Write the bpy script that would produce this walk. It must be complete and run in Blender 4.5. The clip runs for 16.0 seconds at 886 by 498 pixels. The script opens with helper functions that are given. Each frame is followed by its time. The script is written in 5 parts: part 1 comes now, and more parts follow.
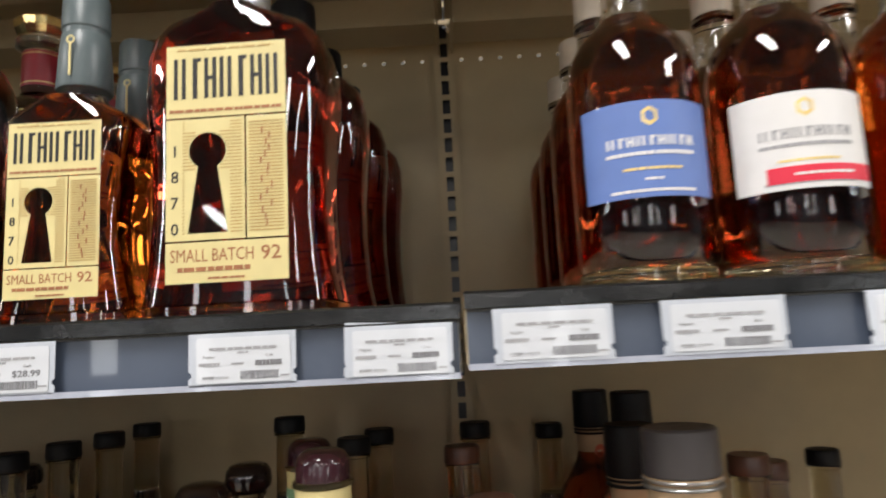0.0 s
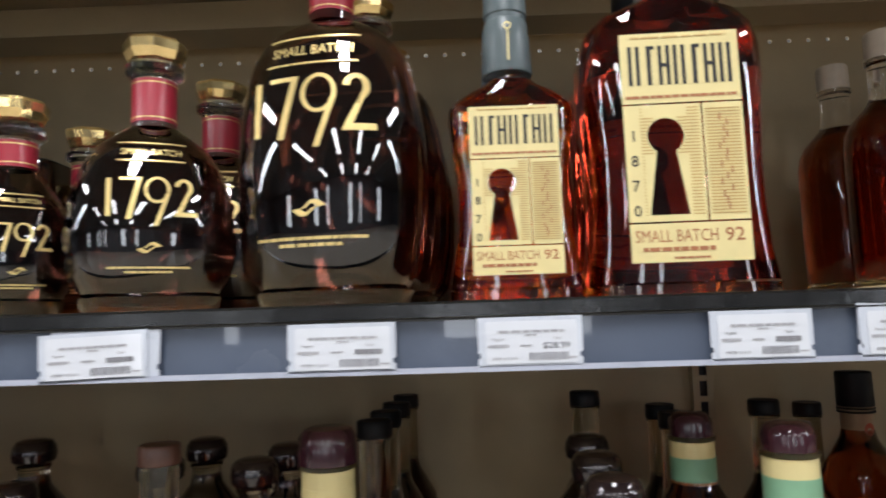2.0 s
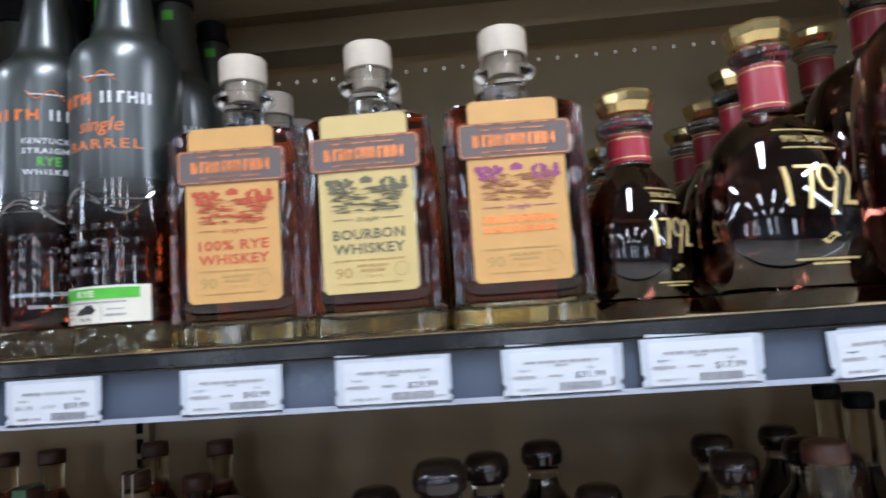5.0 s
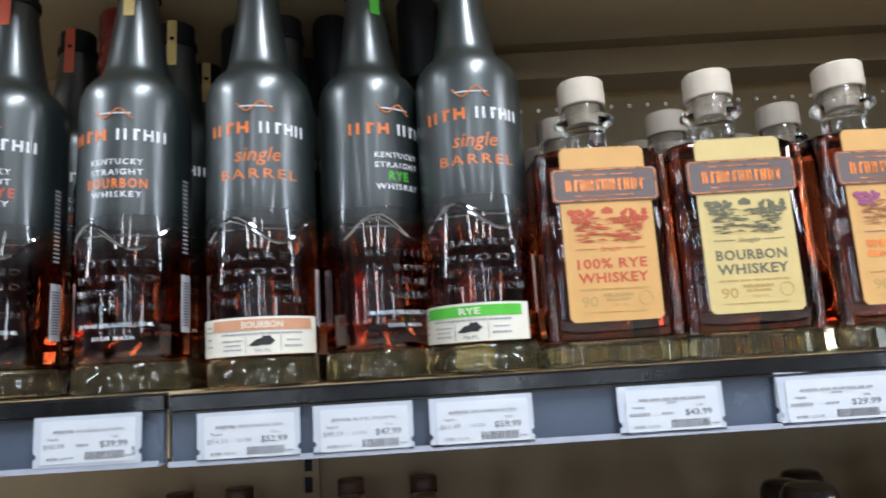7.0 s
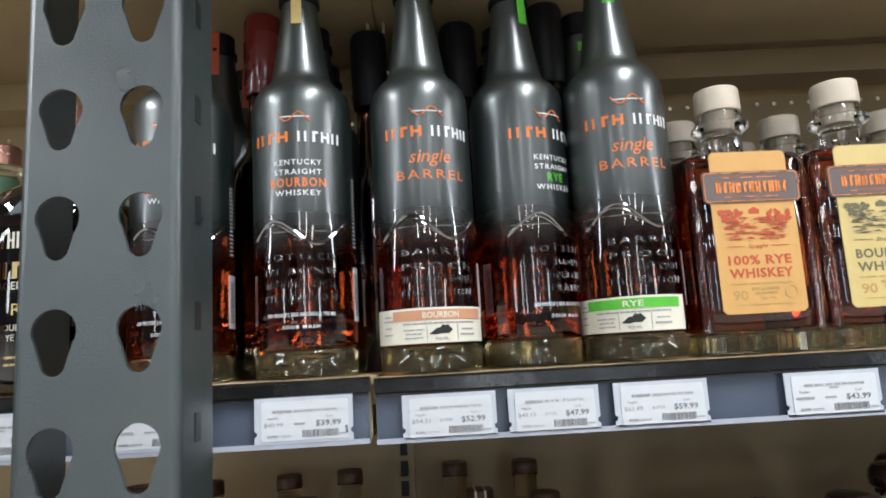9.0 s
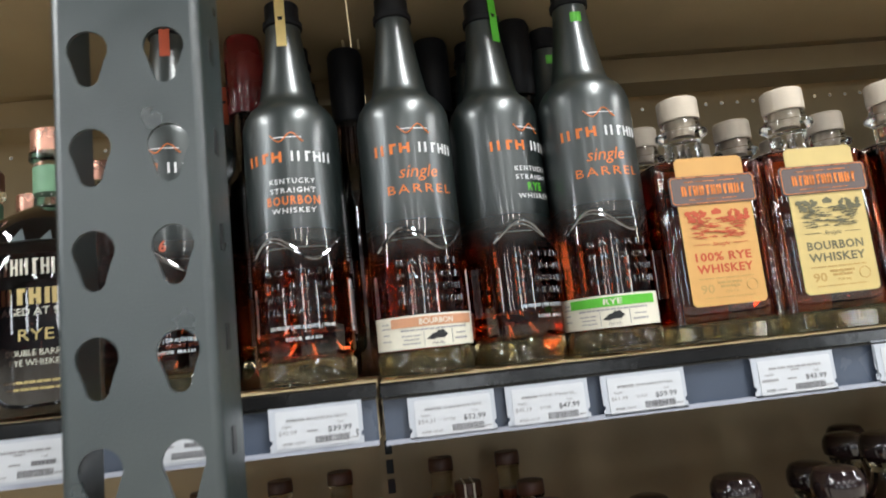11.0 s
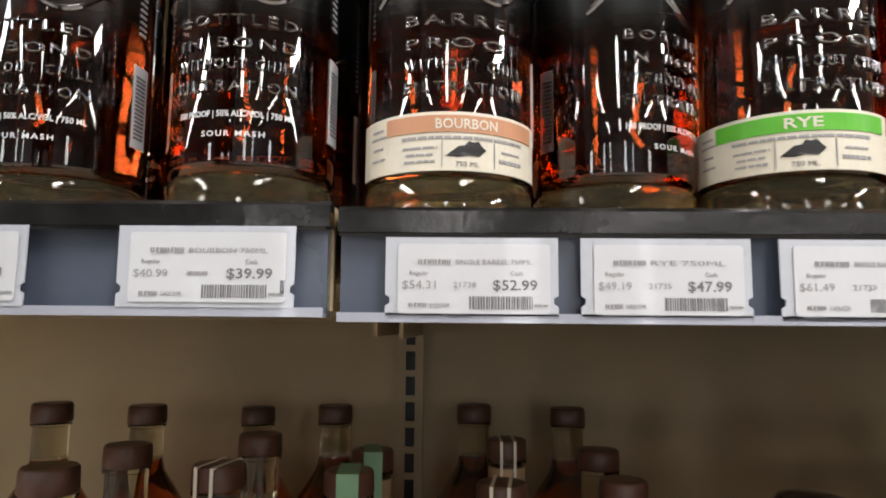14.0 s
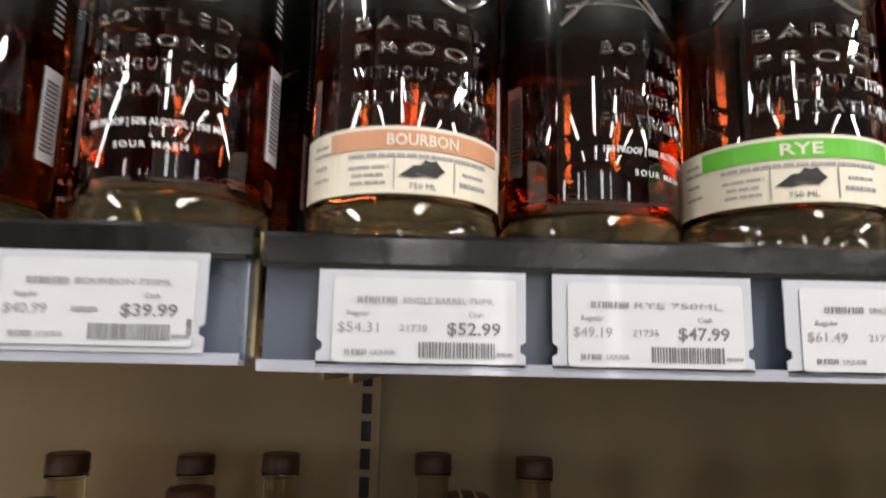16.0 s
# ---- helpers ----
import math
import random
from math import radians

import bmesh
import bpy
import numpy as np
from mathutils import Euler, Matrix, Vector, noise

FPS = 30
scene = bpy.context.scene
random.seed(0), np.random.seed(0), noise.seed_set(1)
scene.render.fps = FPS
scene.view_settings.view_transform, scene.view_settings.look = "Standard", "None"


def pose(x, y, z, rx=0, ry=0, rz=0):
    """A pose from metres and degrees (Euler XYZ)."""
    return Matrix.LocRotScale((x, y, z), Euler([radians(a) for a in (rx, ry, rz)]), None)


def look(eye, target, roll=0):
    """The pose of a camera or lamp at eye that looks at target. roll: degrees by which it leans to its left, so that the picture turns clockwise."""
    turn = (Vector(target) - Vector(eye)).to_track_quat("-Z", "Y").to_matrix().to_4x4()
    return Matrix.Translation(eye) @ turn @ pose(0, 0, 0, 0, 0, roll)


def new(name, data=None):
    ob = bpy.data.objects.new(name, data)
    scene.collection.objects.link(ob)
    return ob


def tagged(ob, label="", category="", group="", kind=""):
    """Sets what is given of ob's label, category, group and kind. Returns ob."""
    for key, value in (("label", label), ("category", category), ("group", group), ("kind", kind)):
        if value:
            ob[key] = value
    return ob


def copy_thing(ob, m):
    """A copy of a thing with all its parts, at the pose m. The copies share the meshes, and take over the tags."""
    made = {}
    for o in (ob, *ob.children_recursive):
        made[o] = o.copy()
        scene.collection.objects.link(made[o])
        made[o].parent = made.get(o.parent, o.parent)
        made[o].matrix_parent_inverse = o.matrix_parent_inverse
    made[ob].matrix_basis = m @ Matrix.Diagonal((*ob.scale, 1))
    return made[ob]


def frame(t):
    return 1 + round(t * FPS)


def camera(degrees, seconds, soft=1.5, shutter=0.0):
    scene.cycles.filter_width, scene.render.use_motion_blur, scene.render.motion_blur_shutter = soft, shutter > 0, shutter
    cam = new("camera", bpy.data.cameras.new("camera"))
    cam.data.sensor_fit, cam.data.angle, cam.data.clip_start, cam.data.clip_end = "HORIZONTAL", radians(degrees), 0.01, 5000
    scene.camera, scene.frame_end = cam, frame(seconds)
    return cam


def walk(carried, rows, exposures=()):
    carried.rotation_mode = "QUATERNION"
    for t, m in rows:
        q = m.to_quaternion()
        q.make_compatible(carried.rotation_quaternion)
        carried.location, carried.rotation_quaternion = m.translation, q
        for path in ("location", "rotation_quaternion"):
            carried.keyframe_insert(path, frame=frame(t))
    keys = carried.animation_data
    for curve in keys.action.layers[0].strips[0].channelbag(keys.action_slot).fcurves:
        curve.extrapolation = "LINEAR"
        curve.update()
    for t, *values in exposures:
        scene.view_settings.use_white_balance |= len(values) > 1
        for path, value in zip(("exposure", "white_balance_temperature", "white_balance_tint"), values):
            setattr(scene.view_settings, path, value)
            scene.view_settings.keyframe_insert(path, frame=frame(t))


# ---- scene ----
cam = camera(66.4, 16.0, soft=1.8, shutter=0.5)
PATH = [
    (0, (1.217, -0.378, 1.319), (1.187, 1.602, 1.597), -2.9),
    (0.5, (1.166, -0.325, 1.32), (1.093, 1.656, 1.58), -2.2),
    (1, (1.1, -0.33, 1.322), (1.011, 1.653, 1.571), -1.7),
    (1.5, (1.02, -0.368, 1.315), (0.884, 1.611, 1.573), -1.8),
    (2, (0.921, -0.407, 1.329), (0.872, 1.581, 1.548), -1.8),
    (2.5, (0.879, -0.433, 1.325), (0.809, 1.55, 1.581), -2.1),
    (3, (0.817, -0.455, 1.331), (0.654, 1.523, 1.583), -2.4),
    (3.5, (0.719, -0.436, 1.329), (0.485, 1.53, 1.61), -2.6),
    (4, (0.64, -0.39, 1.335), (0.394, 1.573, 1.623), -3.0),
    (4.5, (0.576, -0.384, 1.342), (0.339, 1.585, 1.6), -3.2),
    (5, (0.475, -0.414, 1.351), (0.328, 1.569, 1.558), -3.9),
    (7.5, (0.121, -0.428, 1.351), (0.155, 1.539, 1.714), -3.5),
    (8, (0.084, -0.447, 1.354), (0.115, 1.518, 1.726), -3.4),
    (8.5, (0.061, -0.451, 1.355), (0.082, 1.52, 1.69), -3.0),
    (10.8, (0.001, -0.495, 1.354), (0.21, 1.474, 1.634), -5.9),
    (11, (0.01, -0.49, 1.363), (0.197, 1.48, 1.65), -6.2),
    (11.5, (0.076, -0.411, 1.374), (0.173, 1.567, 1.656), -6.7),
    (12, (0.129, -0.335, 1.371), (0.155, 1.646, 1.642), -6.2),
    (12.5, (0.143, -0.32, 1.375), (0.082, 1.662, 1.637), -4.8),
    (13, (0.117, -0.295, 1.351), (0.04, 1.683, 1.635), -2.7),
    (13.5, (0.064, -0.273, 1.31), (0.035, 1.717, 1.501), -0.9),
    (14, (0.046, -0.243, 1.298), (-0.002, 1.743, 1.529), 0.5),
    (14.5, (0.07, -0.228, 1.315), (-0.007, 1.749, 1.607), 1.1),
    (15, (0.077, -0.217, 1.306), (0.019, 1.76, 1.602), 0.9),
    (15.5, (0.054, -0.226, 1.315), (0.013, 1.747, 1.643), 1.1),
    (16, (0.052, -0.203, 1.303), (0.094, 1.768, 1.637), 1.2),
]
walk(cam, [(t, look(eye, target, roll)) for t, eye, target, roll in PATH], exposures=[(0, -0.12, 6650, 12), (1, -0.11, 6650, 12), (2, -0.14, 6200, 13), (3.5, -0.12, 5700, 14), (5, -0.10, 5500, 13), (8, 0.06, 5850, 9), (11, 0.05, 6300, 9), (12.5, -0.05, 6200, 9), (14.5, -0.07, 6850, 15), (16, 0.0, 6850, 15)])
# ---- light ----
world = bpy.data.worlds.new("world")
scene.world = world
world.use_nodes = True
world.node_tree.nodes["Background"].inputs[0].default_value = (0.9, 0.95, 1.0, 1)
world.node_tree.nodes["Background"].inputs[1].default_value = 0.02
SHELF = 1.3425         # top of the main shelf
LOW = 0.945            # top of the shelf below
UP = 1.70              # underside of the shelf above
BACK = 0.47            # face of the back panel


def panel_lamp(name, m, w, h, power, color):
    data = bpy.data.lights.new(name, "AREA")
    data.shape, data.size, data.size_y, data.energy, data.color = "RECTANGLE", w, h, power, color
    ob = new(name, data)
    ob.matrix_world = m
    return ob


# ceiling panels over the aisle and over the next ones
for lx in (-2.1, 0.75, 3.6):
    panel_lamp("ceiling_panel_light", pose(lx, -1.15, 2.97), 0.30, 1.2, 62.0, (1.0, 0.99, 0.97))
for ly in (-4.4, -7.4):
    for lx in (-2.1, -0.1, 1.7, 3.6):
        panel_lamp("ceiling_panel_light", pose(lx, ly, 2.97), 0.24, 1.8, 34.0, (1.0, 0.99, 0.97))
for lx in (-1.2, 0.6, 2.4):
    panel_lamp("ceiling_panel_light", pose(lx, 3.5, 2.97), 1.75, 1.6, 130.0, (1.0, 0.99, 0.97))
WINDOWS = (-3.3, -2.5, -1.75, -1.05, -0.4, 0.25, 0.9, 1.6, 2.35, 3.2)
# the rows of strip lights going on along the aisle to both ends of the shop
for lx in (-7.4, 8.8):
    panel_lamp("ceiling_strip_light", pose(lx, -2.5, 2.97), 9.0, 0.40, 300.0, (0.95, 0.98, 1.0))
# tall shop windows opposite: the middle of each and its width
WINDOWS = ((-7.6, 0.9), (-3.7, 0.4), (-2.3, 0.24), (0.9, 0.5), (2.6, 0.24), (7.2, 0.9))
for wx, ww in WINDOWS:
    panel_lamp("window_daylight", pose(wx, -9.02, 1.75, 90), ww - 0.04, 1.9, 52.0 * (ww - 0.04), (0.92, 0.97, 1.0))


# ---- materials ----
def material(name, color, rough=0.5, metal=0.0, vary=0.12, scale=40.0, bump=0.0, bscale=200.0, coat=0.0, trans=0.0, ior=1.45, stain=0.0, stain_color=(0.02, 0.02, 0.02)):
    m = bpy.data.materials.new(name)
    m.use_nodes = True
    nt = m.node_tree
    n, link = nt.nodes, nt.links.new
    bsdf = n["Principled BSDF"]
    bsdf.inputs["Roughness"].default_value = rough
    bsdf.inputs["Metallic"].default_value = metal
    bsdf.inputs["IOR"].default_value = ior
    bsdf.inputs["Coat Weight"].default_value = coat
    bsdf.inputs["Transmission Weight"].default_value = trans
    bsdf.inputs["Base Color"].default_value = (*color, 1)
    if vary or stain or bump:
        tex = n.new("ShaderNodeTexCoord")
    if vary or stain:
        noise_a = n.new("ShaderNodeTexNoise")
        noise_a.inputs["Scale"].default_value = scale
        noise_a.inputs["Detail"].default_value = 6
        link(tex.outputs["Object"], noise_a.inputs["Vector"])
        ramp = n.new("ShaderNodeMapRange")
        ramp.inputs[1].default_value, ramp.inputs[2].default_value = 0.3, 0.7
        ramp.inputs[3].default_value, ramp.inputs[4].default_value = 1 - vary, 1 + vary
        link(noise_a.outputs["Fac"], ramp.inputs[0])
        mul = n.new("ShaderNodeVectorMath")
        mul.operation = "SCALE"
        mul.inputs[0].default_value = color
        link(ramp.outputs[0], mul.inputs["Scale"])
        out = mul.outputs[0]
        if stain:
            noise_b = n.new("ShaderNodeTexNoise")
            noise_b.inputs["Scale"].default_value = scale * 0.31
            noise_b.inputs["Detail"].default_value = 8
            noise_b.inputs["Roughness"].default_value = 0.7
            link(tex.outputs["Object"], noise_b.inputs["Vector"])
            cut = n.new("ShaderNodeMapRange")
            cut.inputs[1].default_value, cut.inputs[2].default_value = 0.5, 0.72
            cut.inputs[3].default_value, cut.inputs[4].default_value = 0.0, stain
            link(noise_b.outputs["Fac"], cut.inputs[0])
            mix = n.new("ShaderNodeMixRGB")
            mix.inputs[2].default_value = (*stain_color, 1)
            link(cut.outputs[0], mix.inputs[0])
            link(out, mix.inputs[1])
            out = mix.outputs[0]
        link(out, bsdf.inputs["Base Color"])
        rr = n.new("ShaderNodeMapRange")
        rr.inputs[1].default_value, rr.inputs[2].default_value = 0.3, 0.7
        rr.inputs[3].default_value, rr.inputs[4].default_value = max(0.0, rough * 0.8), min(1.0, rough * 1.2)
        link(noise_a.outputs["Fac"], rr.inputs[0])
        link(rr.outputs[0], bsdf.inputs["Roughness"])
    if bump:
        noise_c = n.new("ShaderNodeTexNoise")
        noise_c.inputs["Scale"].default_value = bscale
        noise_c.inputs["Detail"].default_value = 4
        link(tex.outputs["Object"], noise_c.inputs["Vector"])
        b = n.new("ShaderNodeBump")
        b.inputs["Strength"].default_value = bump
        b.inputs["Distance"].default_value = 0.002
        link(noise_c.outputs["Fac"], b.inputs["Height"])
        link(b.outputs[0], bsdf.inputs["Normal"])
    return m


def spirit(name, color, rough=0.015, bump=0.05, coat=0.0):
    """Bottle glass filled with spirit: clear, coloured through."""
    m = material(name, color, rough, vary=0.0, trans=1.0, ior=1.42, bump=bump, bscale=22.0, coat=coat)
    m.node_tree.nodes["Principled BSDF"].inputs["Coat IOR"].default_value = 1.55
    return m


def fade_glass(name, color):
    """Amber-filled glass whose satin black-green paint fades out towards the foot."""
    m = spirit(name, color, 0.02, 0.07, 0.7)
    nt = m.node_tree
    n, link = nt.nodes, nt.links.new
    paint = n.new("ShaderNodeBsdfPrincipled")
    paint.inputs["Base Color"].default_value = (0.007, 0.011, 0.0105, 1)
    paint.inputs["Roughness"].default_value = 0.36
    paint.inputs["IOR"].default_value = 1.85
    paint.inputs["Specular Tint"].default_value = (0.95, 1.0, 0.985, 1)
    paint.inputs["Coat Weight"].default_value = 0.4
    paint.inputs["Coat Roughness"].default_value = 0.17
    tex, sep, rng, mix = n.new("ShaderNodeTexCoord"), n.new("ShaderNodeSeparateXYZ"), n.new("ShaderNodeMapRange"), n.new("ShaderNodeMixShader")
    rng.interpolation_type = "SMOOTHSTEP"
    rng.inputs[1].default_value, rng.inputs[2].default_value = 0.088, 0.150
    link(tex.outputs["Object"], sep.inputs[0])
    link(sep.outputs["Z"], rng.inputs[0])
    link(rng.outputs[0], mix.inputs[0])
    link(n["Principled BSDF"].outputs[0], mix.inputs[1])
    link(paint.outputs[0], mix.inputs[2])
    link(mix.outputs[0], n["Material Output"].inputs[0])
    return m


TAN = material("tan_paint", (0.39, 0.305, 0.175), 0.5, vary=0.08, scale=9, bump=0.12, bscale=260, stain=0.25, stain_color=(0.22, 0.18, 0.12))
EDGE = material("black_edge_strip", (0.008, 0.008, 0.008), 0.17, vary=0.3, scale=60, bump=0.10, bscale=130, stain=0.22, stain_color=(0.045, 0.043, 0.042))
RAIL = material("grey_blue_channel", (0.068, 0.085, 0.120), 0.24, vary=0.08, scale=14, coat=0.6, stain=0.15, stain_color=(0.24, 0.27, 0.32))
LIP = material("clear_channel_lip", (0.34, 0.36, 0.42), 0.16, vary=0.1, scale=30, coat=0.6)
CARD = material("tag_sleeve", (0.44, 0.47, 0.52), 0.3, vary=0.03, scale=60, coat=0.4)
PAPER = material("white_paper", (0.53, 0.55, 0.58), 0.45, vary=0.02, scale=80, coat=0.3)
INK = material("grey_ink", (0.16, 0.16, 0.17), 0.6, vary=0.1, scale=200)
PALE_INK = material("pale_ink", (0.30, 0.30, 0.31), 0.6, vary=0.1, scale=200)
POST = material("grey_green_powder_coat", (0.021, 0.031, 0.032), 0.33, ior=1.85, vary=0.1, scale=25, bump=0.12, bscale=900, stain=0.1, stain_color=(0.045, 0.053, 0.055))
STEEL = material("bare_steel_edge", (0.42, 0.43, 0.43), 0.35, metal=0.9, vary=0.2, scale=120)
# black for print, and for shade inside slots and hollows
BLACK = material("black_print_and_shade", (0.012, 0.012, 0.013), 0.4, vary=0.1, scale=90)
GOLD = material("gold_print", (0.72, 0.55, 0.22), 0.32, metal=0.45, vary=0.12, scale=60)
GOLDCAP = material("gold_cap", (0.80, 0.60, 0.26), 0.12, metal=0.9, vary=0.15, scale=80)
CREAM = material("cream_label", (0.60, 0.51, 0.24), 0.5, vary=0.04, scale=60, bump=0.05)
RULE = material("label_rule", (0.40, 0.26, 0.085), 0.55, vary=0.1, scale=120)
BROWNINK = material("brown_ink", (0.30, 0.12, 0.05), 0.55, vary=0.1, scale=120)
REDINK = material("red_ink", (0.43, 0.075, 0.03), 0.5, vary=0.08, scale=120)
ORANGE = material("orange_print", (0.66, 0.17, 0.03), 0.45, vary=0.08, scale=90)
WHITE = material("white_print", (0.68, 0.69, 0.70), 0.45, vary=0.04, scale=90)
GREEN = material("green_print", (0.09, 0.42, 0.03), 0.45, vary=0.08, scale=90)
OCHRE = material("ochre_label", (0.54, 0.305, 0.098), 0.5, vary=0.06, scale=40, bump=0.05)
YELLOW = material("straw_label", (0.53, 0.41, 0.165), 0.5, vary=0.06, scale=40, bump=0.05)
TAUPE = material("taupe_plate", (0.12, 0.095, 0.09), 0.45, vary=0.08, scale=60)
PURPLE = material("plum_ink", (0.26, 0.06, 0.16), 0.55, vary=0.15, scale=120)
OLIVE = material("olive_ink", (0.13, 0.12, 0.07), 0.55, vary=0.15, scale=120)
COPPER = material("copper_foil", (0.80, 0.26, 0.07), 0.28, metal=0.6, vary=0.12, scale=90)
CORK = material("pale_wood_stopper", (0.52, 0.45, 0.36), 0.5, vary=0.1, scale=50, bump=0.15, bscale=160)
REDBAND = material("red_band", (0.30, 0.020, 0.035), 0.38, vary=0.08, scale=60, coat=0.3)
SLATE = material("grey_wax_cap", (0.085, 0.108, 0.112), 0.4, vary=0.1, scale=40, bump=0.1)
BLUE = material("blue_label", (0.105, 0.175, 0.42), 0.5, vary=0.05, scale=60)
OFFWHITE = material("off_white_label", (0.64, 0.63, 0.62), 0.5, vary=0.04, scale=60)
CRIMSON = material("crimson_bar", (0.62, 0.02, 0.05), 0.45, vary=0.05, scale=60)
PEACH = material("peach_bar", (0.50, 0.25, 0.14), 0.5, vary=0.06, scale=60)
IVORY = material("ivory_label", (0.66, 0.63, 0.53), 0.5, vary=0.04, scale=70)
DARKCAP = material("dark_brown_stopper", (0.014, 0.008, 0.008), 0.13, vary=0.25, scale=60, coat=0.5)
RUSTCAP = material("brown_stopper", (0.075, 0.032, 0.020), 0.4, vary=0.2, scale=60, bump=0.1)
BLACKCAP = material("black_cap", (0.006, 0.006, 0.007), 0.5, ior=1.3, vary=0.15, scale=60)
GREYCAP = material("grey_cap", (0.045, 0.039, 0.040), 0.4, vary=0.1, scale=60)
PINKCAP = material("plum_capsule", (0.036, 0.010, 0.015), 0.16, vary=0.2, scale=50, coat=0.4)
MINT = material("mint_label", (0.17, 0.33, 0.20), 0.5, vary=0.08, scale=60)
LABELTAN = material("kraft_label", (0.38, 0.26, 0.15), 0.55, vary=0.08, scale=60)
COPPERCAP = material("copper_cap", (0.62, 0.33, 0.24), 0.3, metal=0.8, vary=0.1, scale=60)
REDWAX = material("dark_red_wax", (0.16, 0.012, 0.012), 0.28, vary=0.15, scale=40, coat=0.4)
SILVERFOIL = material("crinkled_clear_foil", (0.55, 0.56, 0.58), 0.12, metal=0.8, vary=0.15, scale=120, bump=1.0, bscale=300)
CLEAR = spirit("clear_glass", (0.90, 0.93, 0.90), 0.01, 0.15)
# darker copy of the clear glass: under-shelf shade put into its colour
DIM = spirit("shaded_clear_glass", (0.62, 0.57, 0.42), 0.01, 0.2)
AMBER = spirit("amber_spirit", (0.70, 0.17, 0.02), coat=0.5)
RED_AMBER = spirit("red_amber_spirit", (0.42, 0.038, 0.016), coat=0.5)
DEEP = spirit("deep_brown_spirit", (0.44, 0.085, 0.022), coat=0.5)
DARK = spirit("near_black_spirit", (0.10, 0.03, 0.02), coat=0.9)
FADE = fade_glass("painted_amber_glass", (0.55, 0.10, 0.022))
RAISED = material("raised_dark_glass", (0.016, 0.009, 0.009), 0.07, vary=0.0, coat=1.0, ior=2.4)
FOOT = material("clear_glass_foot", (0.95, 0.84, 0.52), 0.02, vary=0.05, scale=70, trans=0.98, ior=1.3, bump=0.12, bscale=45, coat=0.3)
NECK = material("clear_neck_glass", (0.97, 0.97, 0.94), 0.01, vary=0.0, trans=1.0, ior=1.36, bump=0.12, bscale=60, coat=0.5)
FLOOR_M = material("vinyl_floor", (0.53, 0.48, 0.41), 0.35, vary=0.1, scale=3, stain=0.2, stain_color=(0.2, 0.19, 0.17))
WALL_M = material("plaster_wall", (0.19, 0.20, 0.225), 0.8, vary=0.06, scale=4)
PALE_M = material("pale_wall", (0.75, 0.72, 0.66), 0.8, vary=0.04, scale=4)
CEIL_M = material("ceiling_board", (0.10, 0.10, 0.10), 0.85, vary=0.06, scale=5)


# ---- helpers of this scene ----
FINE = {"ruling", "maker_mark", "maker_bar", "gold_line", "small_print", "barcode", "side_print", "item_line", "supplier_bar", "engraved_tree", "engraved_field", "signature", "margin_print",
        "red_print", "gilt_print", "bar_print", "foil_mark", "flourish", "raised_lettering", "lettering", "proof_line", "cash_price", "regular_price", "item_code", "column_heads", "supplier_line"}

def thing(name, m, label, category, group=""):
    ob = new(name)
    ob.matrix_world = m
    return tagged(ob, label, category, group)


def part(name, bm, mat, parent, label="", smooth=True):
    mesh = bpy.data.meshes.new(name)
    bm.to_mesh(mesh)
    bm.free()
    mesh.materials.append(mat)
    ob = new(name, mesh)
    if smooth:
        mesh.polygons.foreach_set("use_smooth", [True] * len(mesh.polygons))
        mesh.set_sharp_from_angle(angle=radians(38))
    ob.parent = parent
    if name in FINE:
        ob["kind"] = "stuff"
    return tagged(ob, label) if label else ob


def box(bm, x0, x1, y0, y1, z0, z1, bevel=0.0):
    v = [bm.verts.new((x, y, z)) for x in (x0, x1) for y in (y0, y1) for z in (z0, z1)]
    faces = [bm.faces.new([v[i] for i in q]) for q in ((0, 1, 3, 2), (4, 6, 7, 5), (0, 4, 5, 1), (2, 3, 7, 6), (0, 2, 6, 4), (1, 5, 7, 3))]
    if bevel:
        bmesh.ops.bevel(bm, geom=list({e for f in faces for e in f.edges}), offset=bevel, segments=2, affect="EDGES", profile=0.5)
    return bm


def boxed(*args, bevel=0.0):
    return box(bmesh.new(), *args, bevel=bevel)


def structure(name, bm, mat, label, category):
    mesh = bpy.data.meshes.new(name)
    bm.to_mesh(mesh)
    bm.free()
    mesh.materials.append(mat)
    return tagged(new(name, mesh), label, category, kind="structure")


def loft(rings, seg=40, close=True):
    """A closed skin through rings of (z, half width, half depth, power): 2 is round, higher is squarer."""
    bm = bmesh.new()
    loops = []
    for z, a, b, p in rings:
        ring = []
        for i in range(seg):
            t = 2 * math.pi * (i + 0.5) / seg
            c, s = math.cos(t), math.sin(t)
            k = (abs(c) ** p + abs(s) ** p) ** (-1 / p)
            ring.append(bm.verts.new((a * k * c, b * k * s, z)))
        loops.append(ring)
    for lo, hi in zip(loops, loops[1:]):
        for i in range(seg):
            bm.faces.new((lo[i], lo[(i + 1) % seg], hi[(i + 1) % seg], hi[i]))
    if close:
        bm.faces.new(list(reversed(loops[0])))
        bm.faces.new(loops[-1])
    return bm


def spin(profile, seg=32):
    return loft([(z, r, r, 2) for r, z in profile], seg)


